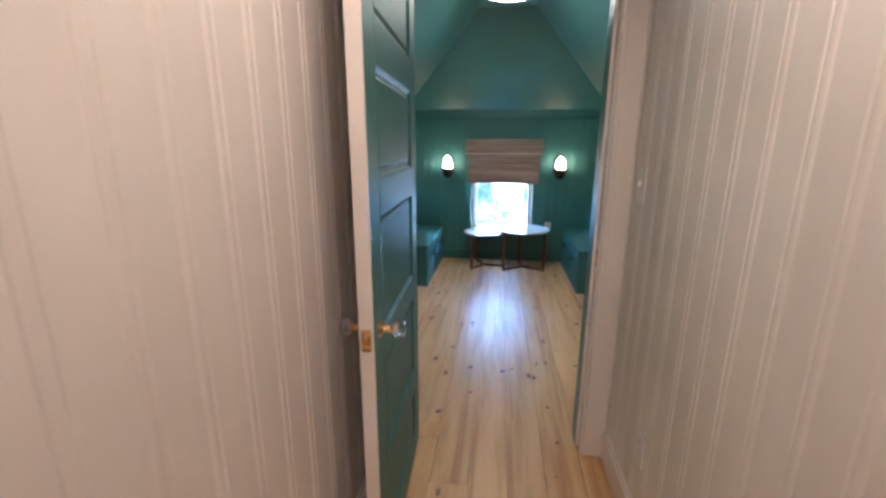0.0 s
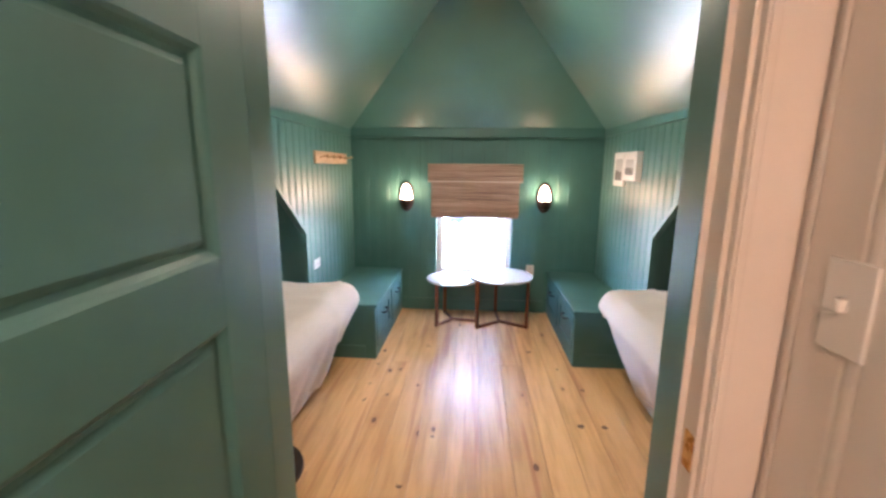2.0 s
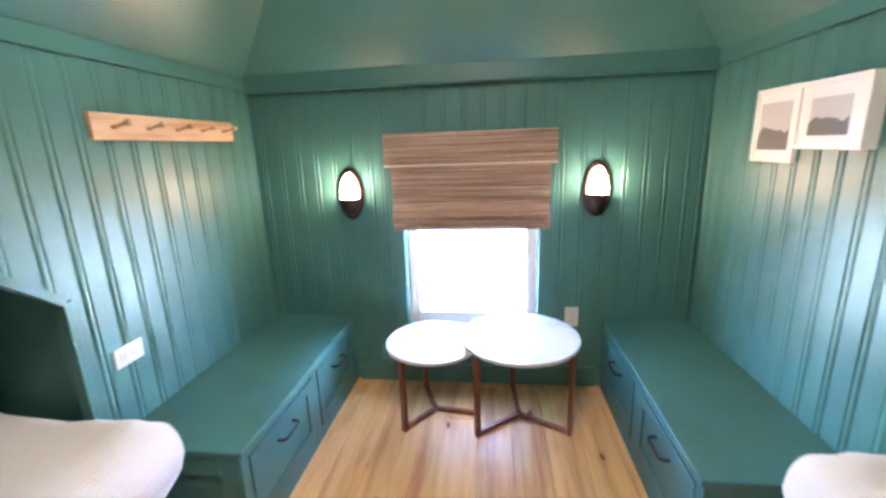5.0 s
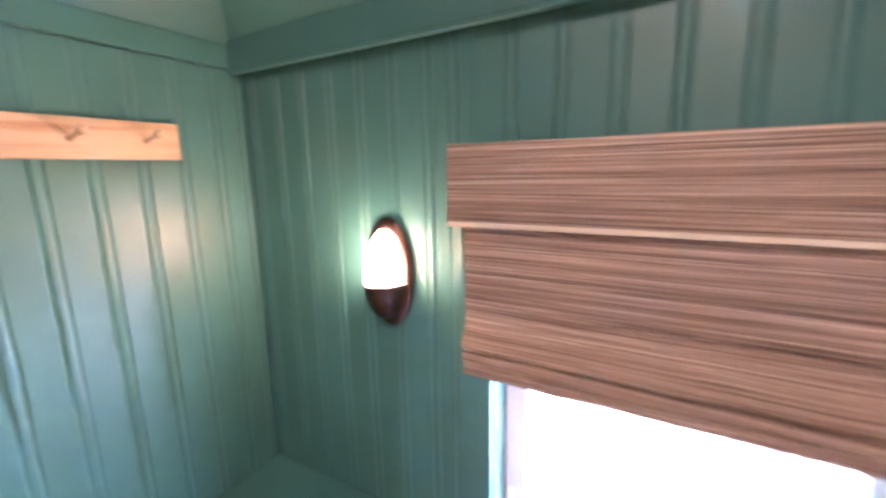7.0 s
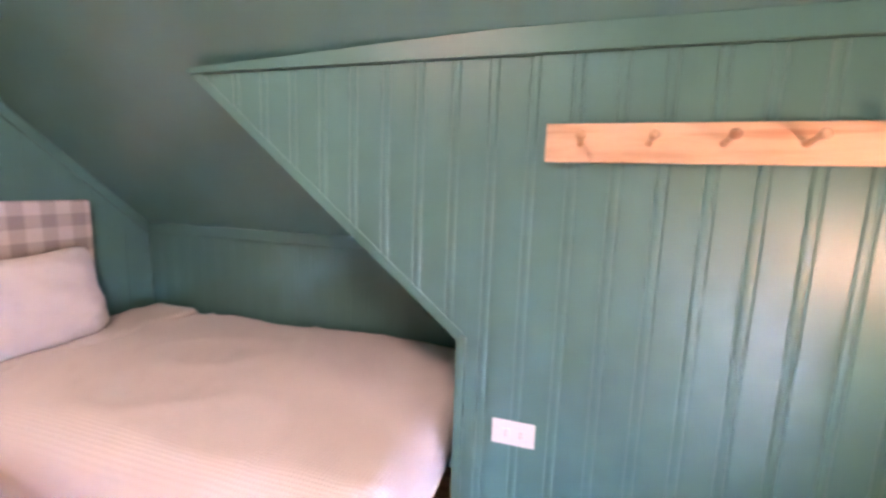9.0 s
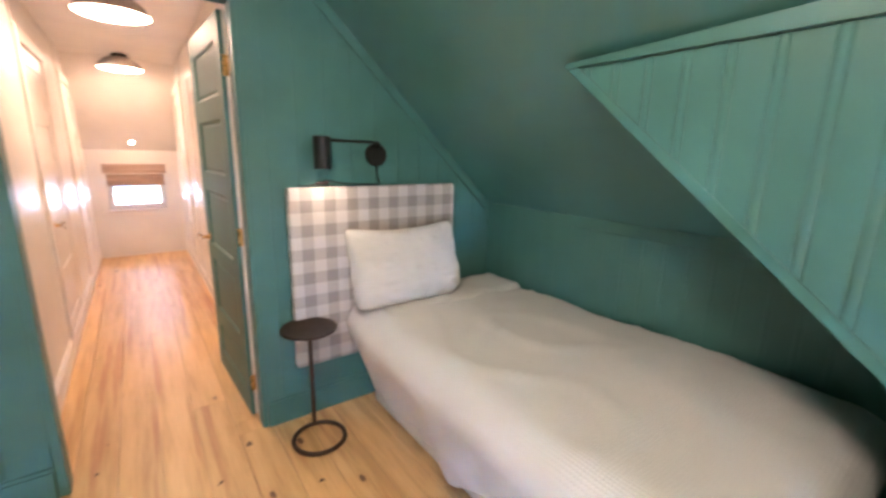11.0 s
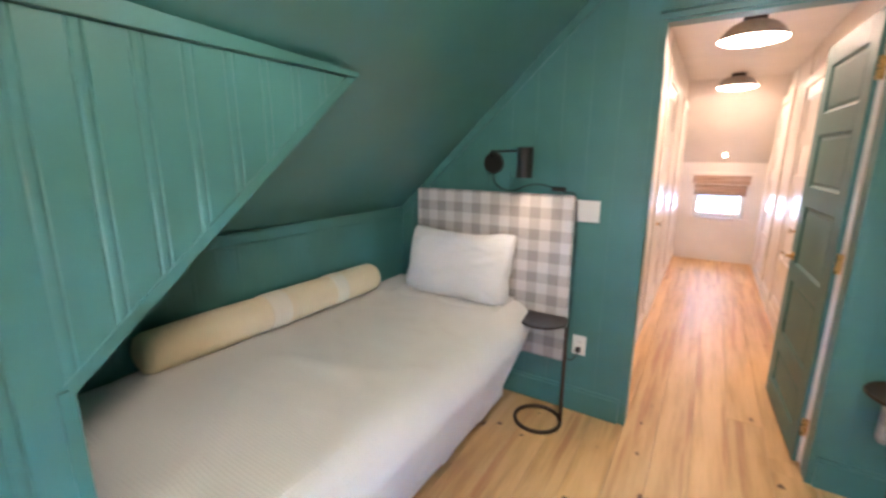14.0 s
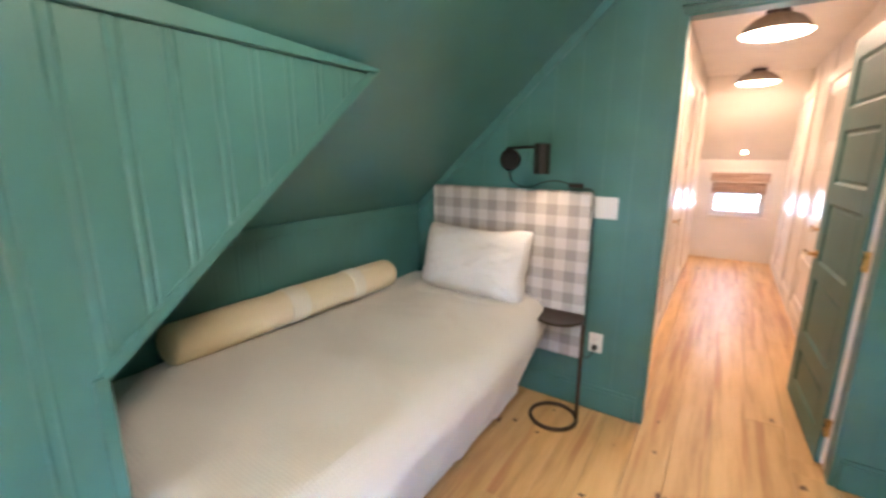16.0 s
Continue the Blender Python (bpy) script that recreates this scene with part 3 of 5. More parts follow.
for x0, x1, nm in ((W_KNEE, DOOR_W - 0.025, "baseboard_west"), (DOOR_E + 0.025, E_KNEE, "baseboard_east")):
    bm = boxed(x0, x1, -0.008, 0.014, 0, 0.13, 0.002)
    box(bm, x0, x1, -0.008, 0.009, 0.1301, 0.148, 0.003)
    trim(nm, bm, "green painted baseboard")
trim("baseboard_north", boxed(-0.66, 0.73, NORTH - 0.014, NORTH + 0.012, 0, 0.12, 0.003), "green painted baseboard")
for x, out, nm in ((HALL_E, -1, "baseboard_hall_east"), (HALL_W, 1, "baseboard_hall_west")):
    a, b = sorted((x - out * 0.012, x + out * 0.016))
    bm = boxed(a, b, HALL_END, -0.15, 0, 0.12, 0.002)
    a, b = sorted((x - out * 0.012, x + out * 0.010))
    box(bm, a, b, HALL_END, -0.15, 0.1201, 0.138, 0.003)
    trim(nm, bm, "cream painted baseboard", CREAM_TRIM)


# ---- window ----
def window_unit(name, x0, x1, z0, z1, y, facing, trim_mat, label):
    """A window set in an opening; facing is the side of the room (-1: the room lies to the south)."""
    f = facing
    win = thing(name, ((x0 + x1) / 2, y, z0), label, "window")
    tagged(win, kind="structure")

    def slab(nm, a, b, c, d, near, far, mat, up=win, bevel=0.003, lab=""):
        p, q = sorted((y + f * near, y + f * far))
        return part(nm, boxed(a, b, p, q, c, d, bevel), mat, up, lab)
    depth = -0.16
    for a, b in ((x0 - 0.02, x0), (x1, x1 + 0.02)):
        slab("jamb_lining", a, b, z0, z1, 0.0, depth, trim_mat)
    slab("jamb_lining", x0 - 0.02, x1 + 0.02, z1, z1 + 0.02, 0.0, depth, trim_mat)
    slab("sill", x0 - 0.055, x1 + 0.055, z0 - 0.02, z0, 0.035, depth, trim_mat, win, 0.004)
    for a, b in ((x0 - 0.085, x0 - 0.006), (x1 + 0.006, x1 + 0.085)):
        slab("casing", a, b, z0, z1 + 0.006, 0.016, -0.012, trim_mat)
    slab("casing", x0 - 0.085, x1 + 0.085, z1 + 0.006, z1 + 0.09, 0.017, -0.012, trim_mat)
    slab("casing", x0 - 0.085, x1 + 0.085, z0 - 0.09, z0 - 0.0205, 0.014, -0.012, trim_mat)
    w = 0.056
    p, q = -0.068, -0.108
    sash = slab("sash", x0, x0 + w, z0, z1, p, q, WHITE, win, 0.004, "white window sash")
    slab("sash_stile", x1 - w, x1, z0, z1, p, q, WHITE, sash, 0.004)
    slab("sash_rail", x0 + w, x1 - w, z0, z0 + 0.07, p, q, WHITE, sash, 0.004)
    slab("sash_rail", x0 + w, x1 - w, z1 - w, z1, p, q, WHITE, sash, 0.004)
    pane = slab("pane", x0 + w - 0.005, x1 - w + 0.005, z0 + 0.065, z1 - w + 0.005, -0.086, -0.090, GLASS, sash, 0)
    pane.visible_shadow = False
    return win, sash


win, sash = window_unit("window_1", WIN_W, WIN_E, WIN_BOTTOM, WIN_TOP, NORTH, -1, GREEN, "casement window with white sash and green casing")
cx = 0.10
part("crank", tube(boxed(cx - 0.04, cx + 0.04, NORTH + 0.046, NORTH + 0.0675, WIN_BOTTOM + 0.001, WIN_BOTTOM + 0.02, 0.006), curve_points([(cx, NORTH + 0.044, WIN_BOTTOM + 0.02), (cx + 0.02, NORTH + 0.029, WIN_BOTTOM + 0.03), (cx + 0.07, NORTH + 0.024, WIN_BOTTOM + 0.03)], 5), 0.005), CHROME, sash, "nickel window crank")
part("lock_lever", boxed(WIN_W + 0.012, WIN_W + 0.024, NORTH + 0.049, NORTH + 0.0675, 0.50, 0.58, 0.004), PLASTIC, sash, "white sash lock lever")


def roman_shade(name, x0, x1, top, bottom, y, s, label, valance=0.16):
    """A woven Roman shade; s points into the room along y."""
    sh = thing(name, ((x0 + x1) / 2, y, bottom), label, "window shade")
    val = bmesh.new()
    nx = 40

    def sheet(bm, xa, xb, prof, thick):
        rows = []
        for yy, z in prof:
            rows.append([bm.verts.new((xa + (xb - xa) * i / nx, y + s * (yy + 0.0035 * noise.noise((i * 0.31, z * 9, 2.7))), z + 0.002 * noise.noise((i * 0.2, z * 30, 9)))) for i in range(nx + 1)])
        back = [[bm.verts.new(v.co - Vector((0, s * thick, 0))) for v in r] for r in rows]
        for a, b in zip(rows, rows[1:]):
            for i in range(nx):
                bm.faces.new((a[i], a[i + 1], b[i + 1], b[i]))
        for a, b in zip(back, back[1:]):
            for i in range(nx):
                bm.faces.new((a[i + 1], a[i], b[i], b[i + 1]))
        for r, k in ((rows[0], back[0]), (rows[-1], back[-1])):
            for i in range(nx):
                bm.faces.new((r[i], r[i + 1], k[i + 1], k[i]))
        for i in (0, nx):
            for a, b, c, d in zip(rows, rows[1:], back, back[1:]):
                bm.faces.new((a[i], b[i], d[i], c[i]))
        return bm

    part("valance", sheet(val, x0, x1, [(0.058, top), (0.062, top - 0.05), (0.06, top - 0.1), (0.064, top - valance + 0.01), (0.062, top - valance)], 0.006), SHADE, sh, "woven reed valance", 50)
    part("valance_edge", boxed(x0, x1, *sorted((y + s * 0.0555, y + s * 0.067)), top - valance - 0.009, top - valance + 0.001, 0.002), CANVAS, sh, "pale bound edge")
    z0 = bottom
    prof = [(0.042, top - 0.02), (0.047, top - valance - 0.05), (0.042, z0 + 0.21), (0.050, z0 + 0.172), (0.051, z0 + 0.168), (0.043, z0 + 0.164), (0.046, z0 + 0.118), (0.068, z0 + 0.084), (0.071, z0 + 0.070), (0.048, z0 + 0.067), (0.062, z0 + 0.048), (0.066, z0 + 0.036), (0.044, z0 + 0.033), (0.058, z0 + 0.014), (0.055, z0)]
    part("shade_panel", sheet(bmesh.new(), x0 + 0.03, x1 - 0.03, prof, 0.005), SHADE, sh, "woven reed panel gathered in folds", 50)
    part("headrail", boxed(x0 + 0.01, x1 - 0.01, *sorted((y + s * 0.004, y + s * 0.05)), top - 0.045, top - 0.004, 0.003), WHITE, sh)
    return sh


roman_shade("roman_shade", -0.412, 0.478, 1.456, 0.948, NORTH - 0.018, -1, "half-raised woven wood Roman shade over the window")


# ---- beadboard ----
BOARD = 0.102


def bead_profile(w, depth=0.0030):
    """A flat board with a shallow bead between two narrow grooves along one edge."""
    return ((0.0, -0.75 * depth), (0.0026, 0.0), (w - 0.0285, 0.0), (w - 0.0252, -depth), (w - 0.0205, 0.25 * depth), (w - 0.0130, 0.55 * depth), (w - 0.0062, 0.25 * depth), (w - 0.0018, -depth), (w, -0.75 * depth))


def bead_board(parent, at, along, out, w, low, high, material, depth=0.0030, grooves=True, label="", flush=False):
    """One board: at is its foot corner, along the wall's run, out the way into the room; low and high give its ends by the run."""
    a, o, p0 = Vector(along), Vector(out), Vector(at)
    prof = bead_profile(w, depth) if grooves else ((0, -depth), (0.002, 0), (w - 0.002, 0), (w, -depth))
    if flush:
        prof = ((0, 0), *prof[2:])
    bm = bmesh.new()
    front = [[bm.verts.new(p0 + a * u + o * n + Vector((0, 0, f(u)))) for u, n in prof] for f in (low, high)]
    back = [[bm.verts.new(p0 + a * u - o * 0.0115 + Vector((0, 0, f(u)))) for u in (0, w)] for f in (low, high)]
    for i in range(len(prof) - 1):
        bm.faces.new((front[0][i], front[0][i + 1], front[1][i + 1], front[1][i]))
    for k in (0, -1):
        bm.faces.new((front[0][k], front[1][k], back[1][k], back[0][k]))
    for e in (0, 1):
        bm.faces.new((*front[e], back[e][1], back[e][0]))
    return part("beadboard", bm, material, parent, label)


# side walls of the bay
for wall, x, out in ((wall_bay_west, W_SIDE, 1), (wall_bay_east, E_SIDE, -1)):
    cy, cz, ty = CUTS[-out]
    y = (2.155 if out > 0 else 2.133) - BOARD * 10
    while y < NORTH - 0.01:
        w = min(BOARD, NORTH - y)
        a = max(y, ty + 0.03)
        if y + w - a > 0.034:
            corner = cy + 0.0282
            low = lambda u, s=a, k=-out: bay_bottom(k, s + u) + 0.012
            if y + w <= corner:
                bead_board(wall, (x, a, 0), (0, 1, 0), (out, 0, 0), y + w - a, low, lambda u: 1.703, GREEN)
            elif a >= corner:
                bead_board(wall, (x, a, 0), (0, 1, 0), (out, 0, 0), y + w - a, lambda u: 0.0, lambda u: 1.703, GREEN)
            else:
                bead_board(wall, (x, a, 0), (0, 1, 0), (out, 0, 0), corner - a, low, lambda u: 1.703, GREEN, 0.0003, False)
                bead_board(wall, (x, corner, 0), (0, 1, 0), (out, 0, 0), y + w - corner, lambda u: 0.0, lambda u: 1.703, GREEN, grooves=y + w - corner > 0.034, flush=True)
        y += BOARD
# window wall
x = -1.205
while x < E_SIDE:
    w = min(BOARD, E_SIDE - x)
    a, b = max(x, W_SIDE), x + w
    if b - a > 0.034:
        left, right = WIN_W - 0.086, WIN_E + 0.086
        marks = sorted({a, b, *[m for m in (left, right) if a < m < b]})
        for s, e in zip(marks, marks[1:]):
            inside = s >= left - 1e-6 and e <= right + 1e-6
            for lo, hi in (((0.0, WIN_BOTTOM - 0.09), (WIN_TOP + 0.09, 1.698)) if inside else ((0.0, 1.698),)):
                if e - s > 0.006:
                    bead_board(wall_north, (s, NORTH, 0), (1, 0, 0), (0, -1, 0), e - s, lambda u, lo=lo: lo, lambda u, hi=hi: hi, GREEN, grooves=e - s > 0.034)
    x += BOARD
# knee walls
for wall, x, out in ((wall_knee_west, W_KNEE, 1), (wall_knee_east, E_KNEE, -1)):
    y = 0.0
    while y < CUT_Y:
        w = min(BOARD, CUT_Y + 0.03 - y)
        bead_board(wall, (x, y, 0), (0, 1, 0), (out, 0, 0), w, lambda u: 0.0, lambda u: KNEE_TOP - 0.05, GREEN, 0.0012)
        y += BOARD
# gable wall: boards with plain closed joints
def gable_boards(x0, x1, low):
    x = x0
    while x < x1 - 0.01:
        w = min(0.14, x1 - x)
        bead_board(wall_south, (x, 0, 0), (1, 0, 0), (0, 1, 0), w, lambda u: low, lambda u, x=x: slope_top(x + u) - 0.002, GREEN, 0.0018, False)
        x += w


gable_boards(W_KNEE, DOOR_W - 0.02, 0.0)
gable_boards(DOOR_E + 0.02, E_KNEE, 0.0)
gable_boards(DOOR_W - 0.02, DOOR_E + 0.02, DOOR_TOP + 0.02)

# hall boards, leaving the closed doors free
HALL_DOORS = ((HALL_E, -1, -2.42, -1.62), (HALL_W, 1, -2.60, -1.80), (HALL_E, -1, -4.25, -3.45), (HALL_W, 1, -4.25, -3.45))
for wall, x, out in ((hall_east, HALL_E, -1), (hall_west, HALL_W, 1)):
    run = 0.114
    gaps = [(a - 0.085, b + 0.085) for xx, o, a, b in HALL_DOORS if o == out]
    y = -0.131
    while y > HALL_END:
        w = min(run, y - HALL_END)
        s, e = y - w, y
        low = 0.0
        for g0, g1 in gaps:
            if e > g0 and s < g1:
                if s > g0 - 0.03 and e < g1 + 0.03:
                    low = 2.13
                elif s < g0:
                    e = g0 - 0.001
                else:
                    s = g1 + 0.001
        top = HALL_TOP if s > -3.9 else HALL_TOP - (-3.9 - s) * 1.08
        if e - s > 0.034 and top > low:
            bead_board(wall, (x, s, 0), (0, 1, 0), (out, 0, 0), e - s, lambda u, low=low: low, lambda u, top=top: top, CREAM)
        y -= run


def hall_door(x, out, y0, y1):
    d = thing("hall_door", (x, (y0 + y1) / 2, 0), "closed cream panelled door in the hall wall", "door", "hall doors")
    q = lambda a, b: sorted((x + out * a, x + out * b))
    for a, b in ((y0 - 0.085, y0), (y1, y1 + 0.085)):
        part("casing", boxed(*q(-0.011, 0.02), a, b, 0, 2.04, 0.003), CREAM_TRIM, d)
    part("casing", boxed(*q(-0.011, 0.022), y0 - 0.085, y1 + 0.085, 2.04, 2.128, 0.003), CREAM_TRIM, d)
    leaf = part("leaf", boxed(*q(-0.011, -0.002), y0, y1, 0.01, 2.04), CREAM_TRIM, d)
    for a, b in ((y0 + 0.003, y0 + 0.11), (y1 - 0.11, y1 - 0.003)):
        part("stile", boxed(*q(-0.0019, 0.008), a, b, 0.012, 2.036, 0.002), CREAM_TRIM, leaf)
    z = 0.012
    for h in (0.2, 0.12, 0.12, 0.12, 0.12, 0.11):
        part("rail", boxed(*q(-0.0019, 0.008), y0 + 0.11, y1 - 0.11, z, z + h, 0.002), CREAM_TRIM, leaf)
        z += h + 0.247
    yk = y1 - 0.06
    rose = part("rose", lathe(bmesh.new(), [(0, 0), (0.026, 0), (0.022, 0.008), (0.01, 0.012), (0.009, 0.035), (0, 0.035)], (x + out * 0.008, yk, 0.9), (out, 0, 0), 20), BRASS, d, "brass rose", 40)
    part("knob", lathe(bmesh.new(), [(0, 0.0355), (0.012, 0.0355), (0.025, 0.05), (0.022, 0.064), (0, 0.068)], (x + out * 0.008, yk, 0.9), (out, 0, 0), 8), CRYSTAL, rose)
    return d


for spec in HALL_DOORS:
    hall_door(*spec)

window_unit("window_2", hx0, hx1, hz0, hz1, HALL_END, 1, CREAM_TRIM, "low white window at the end of the hall")
roman_shade("roman_shade", hx0 - 0.03, hx1 + 0.03, 1.215, 0.935, HALL_END + 0.019, 1, "woven wood Roman shade at the end of the hall", 0.12)


# ---- built-in benches ----
def bench(name, x_wall, x_front, label):
    s = 1 if x_front > x_wall else -1
    b = thing(name, ((x_wall + x_front) / 2, 2.66, 0), label, "bench", "built-in window benches")
    y0, y1, h = 2.085, NORTH - 0.002, 0.424
    q = lambda a, c: sorted((a, c))
    part("body", boxed(*q(x_wall + s * 0.002, x_front - s * 0.022), y0 + 0.014, y1, 0.0, h - 0.026, 0.002), GREEN_WOOD, b)
    part("seat_top", boxed(*q(x_wall + s * 0.002, x_front), y0, y1, h - 0.025, h, 0.004, 3), GREEN_WOOD, b, "green painted bench top")
    # framed end panel
    a, c = q(x_wall + s * 0.012, x_front - s * 0.022)
    for u0, u1, z0, z1 in ((a, a + 0.07, 0, h - 0.026), (c - 0.07, c, 0, h - 0.026), (a + 0.07, c - 0.07, h - 0.10, h - 0.026), (a + 0.07, c - 0.07, 0, 0.10)):
        part("end_frame", boxed(u0, u1, y0 + 0.004, y0 + 0.0139, z0, z1, 0.002), GREEN_WOOD, b)
    # face frame and two drawers
    f0, f1 = x_front - s * 0.0219, x_front - s * 0.012
    mid = (y0 + y1) / 2
    for u0, u1 in ((y0 + 0.004, y0 + 0.05), (mid - 0.03, mid + 0.03), (y1 - 0.05, y1)):
        part("face_frame", boxed(*q(f0, f1), u0, u1, 0.0, h - 0.0262, 0.0015), GREEN_WOOD, b)
    for z0, z1 in ((0.0, 0.075), (h - 0.055, h - 0.0262)):
        for u0, u1 in ((y0 + 0.05, mid - 0.03), (mid + 0.03, y1 - 0.05)):
            part("face_frame", boxed(*q(f0, f1), u0, u1, z0, z1, 0.0015), GREEN_WOOD, b)
    for u0, u1 in ((y0 + 0.053, mid - 0.033), (mid + 0.033, y1 - 0.053)):
        d = part("drawer", boxed(*q(f0, f0 + s * 0.006), u0, u1, 0.078, h - 0.058, 0.001), GREEN_WOOD, b, "green shaker drawer front")
        g0, g1 = f0 + s * 0.0061, f0 + s * 0.0135
        for a0, a1, z0, z1 in ((u0, u0 + 0.055, 0.078, h - 0.058), (u1 - 0.055, u1, 0.078, h - 0.058), (u0 + 0.055, u1 - 0.055, 0.078, 0.13), (u0 + 0.055, u1 - 0.055, h - 0.11, h - 0.058)):
            part("drawer_rail", boxed(*q(g0, g1), a0, a1, z0, z1, 0.001), GREEN_WOOD, d)
        um, zm = (u0 + u1) / 2, 0.285
        xh = x_front - s * 0.008
        part("handle", tube(bmesh.new(), curve_points([(xh - s * 0.008, um - 0.062, zm), (xh + s * 0.022, um - 0.055, zm), (xh + s * 0.026, um, zm), (xh + s * 0.022, um + 0.055, zm), (xh - s * 0.008, um + 0.062, zm)], 6), 0.006), BLACK, d, "black bar pull", 60)
    return b


bench("bench", W_SIDE, -0.672, "green built-in drawer bench on the hook-rail side")
bench("bench", E_SIDE, 0.752, "green built-in drawer bench below the framed pictures")


# ---- beds ----
def bed(name, s, x_in, x_out, rise, label):
    """s: +1 for the bed against the east knee wall. x_in lies at the wall, x_out at the aisle."""
    b = thing(name, ((x_in + x_out) / 2, 1.0, 0), label, "bed", "twin beds")
    q = lambda a, c: sorted((a, c))
    part("base", boxed(*q(x_in - s * 0.02, x_out + s * 0.215), 0.09, 1.74, 0.0, 0.24, 0.012), WHITE, b, "pale platform base")
    part("mattress", boxed(*q(x_in - s * 0.015, x_out + s * 0.10), 0.075, 1.93, 0.33, 0.575, 0.07, 4), LINEN, b, "", 60)
    # coverlet: across from the wall to the aisle, then down
    y_head, y_foot, top = 0.085, 2.035, 0.632
    path = []
    span = abs(x_out - x_in)
    for i in range(27):
        u = i / 26
        path.append((u * (span - 0.13), top + 0.004 * math.sin(u * 3.1) + rise * max(0.0, 1 - 1.6 * u) ** 0.7, 0.0))
    for i in range(1, 9):
        a = math.pi / 2 * i / 8
        path.append((span - 0.13 + 0.13 * math.sin(a), top - 0.125 * (1 - math.cos(a)), 0.06 * i / 8))
    for i in range(1, 19):
        u = i / 18
        path.append((span - 0.19 * u ** 1.25, top - 0.125 - (top - 0.125 - 0.085) * u, 0.06 + 0.94 * u))
    rows = [(y_head + (1.90 - y_head) * j / 60, 0.0, 9.0) for j in range(61)]
    for j in range(1, 8):
        a = math.pi / 2 * j / 7
        rows.append((1.90 + 0.135 * math.sin(a), 0.12 * (1 - math.cos(a)), top + 0.004 - 0.125 * (1 - math.cos(a))))
    for j in range(1, 10):
        rows.append((y_foot - 0.05 * j / 9, 0.12, top - 0.121 - 0.12 * j / 9))
    bm = bmesh.new()
    grid = []
    for y, inset, cap in rows:
        line = []
        for d, z, hang in path:
            edge = min(1, max(0, (d - span * 0.55) / (span * 0.4)))
            tuck = 0.06 * max(0.0, 1 - (y - y_head) / 0.38) * edge
            x = x_in - s * max(0.02, d - inset * edge - tuck)
            zz = min(z, cap)
            dent = 0.026 * noise.noise((x * 2.1, y * 1.7, 1 + s)) + 0.009 * noise.noise((x * 5, y * 4, 4 + s)) + 0.006 * noise.noise((x * 3 + y * 5, y * 16 - x * 9, 6 + s))
            dent += 0.013 * max(0.0, 1 - abs(noise.noise((x * 1.9 + y * 0.9, y * 1.6 - x * 0.7, 21 + s))) / 0.12) ** 2
            if hang > 0.06 and y > 1.62:
                lift = min(1.0, (y - 1.62) / 0.36) ** 1.5
                keep = 1 - 0.78 * lift
                z0 = top - 0.125
                zz = min(z0 + (z - z0) * keep, cap)
                x = x_in - s * max(0.02, span + (d - span) * (keep ** 0.8) - inset * edge - 0.05 * lift * hang)
            if hang > 0:
                dent += 0.008 * hang * noise.noise((y * 9, z * 3, 12))
                fold = hang * (1 + 1.2 * max(0.0, min(1.0, (y - 1.5) / 0.4))) * 2.1 * (0.013 * math.sin(y * 17 + 4 * noise.noise((y * 1.4, 0, s))) + 0.022 * noise.noise((y * 7, z * 1.5, 7 + s)) + 0.008 * noise.noise((y * 17, z * 2.5, 2 + s)))
                x += -s * fold
                dent *= 0.3
            line.append(bm.verts.new((x, y + (0.004 * noise.noise((x * 8, zz * 6, 3)) if cap < 9 else 0), max(0.06, zz + dent))))
        grid.append(line)
    for a, c in zip(grid, grid[1:]):
        for i in range(len(a) - 1):
            bm.faces.new((a[i], a[i + 1], c[i + 1], c[i]))
    cover = part("coverlet", bm, COVERLET, b, "white waffle-weave cotton coverlet hanging to the floor", 180)
    sol = cover.modifiers.new("thickness", "SOLIDIFY")
    sol.thickness, sol.offset = 0.008, -1
    # the turned-back sheet at the head
    bm = bmesh.new()
    cols = 26
    g = []
    for j in range(9):
        y = 0.09 + 0.30 * j / 8
        g.append([bm.verts.new((x_in - s * (0.03 + (span - 0.20) * i / cols), y, top + 0.012 + 0.010 * noise.noise((i * 0.35, j * 0.5, 5 + s)) - (0.02 if j == 8 else 0))) for i in range(cols + 1)])
    for a, c in zip(g, g[1:]):
        for i in range(cols):
            bm.faces.new((a[i], a[i + 1], c[i + 1], c[i]))
    sheet = part("sheet", bm, LINEN, b, "white sheet turned down at the head", 180)
    sol = sheet.modifiers.new("thickness", "SOLIDIFY")
    sol.thickness, sol.offset = 0.006, 1
    return b


bed("bed", -1, W_KNEE + 0.02, -0.755, 0.0, "twin bed under a white coverlet in the west niche")
bed("bed", 1, E_KNEE - 0.02, 0.868, 0.02, "twin bed under a white coverlet with a bolster on it")


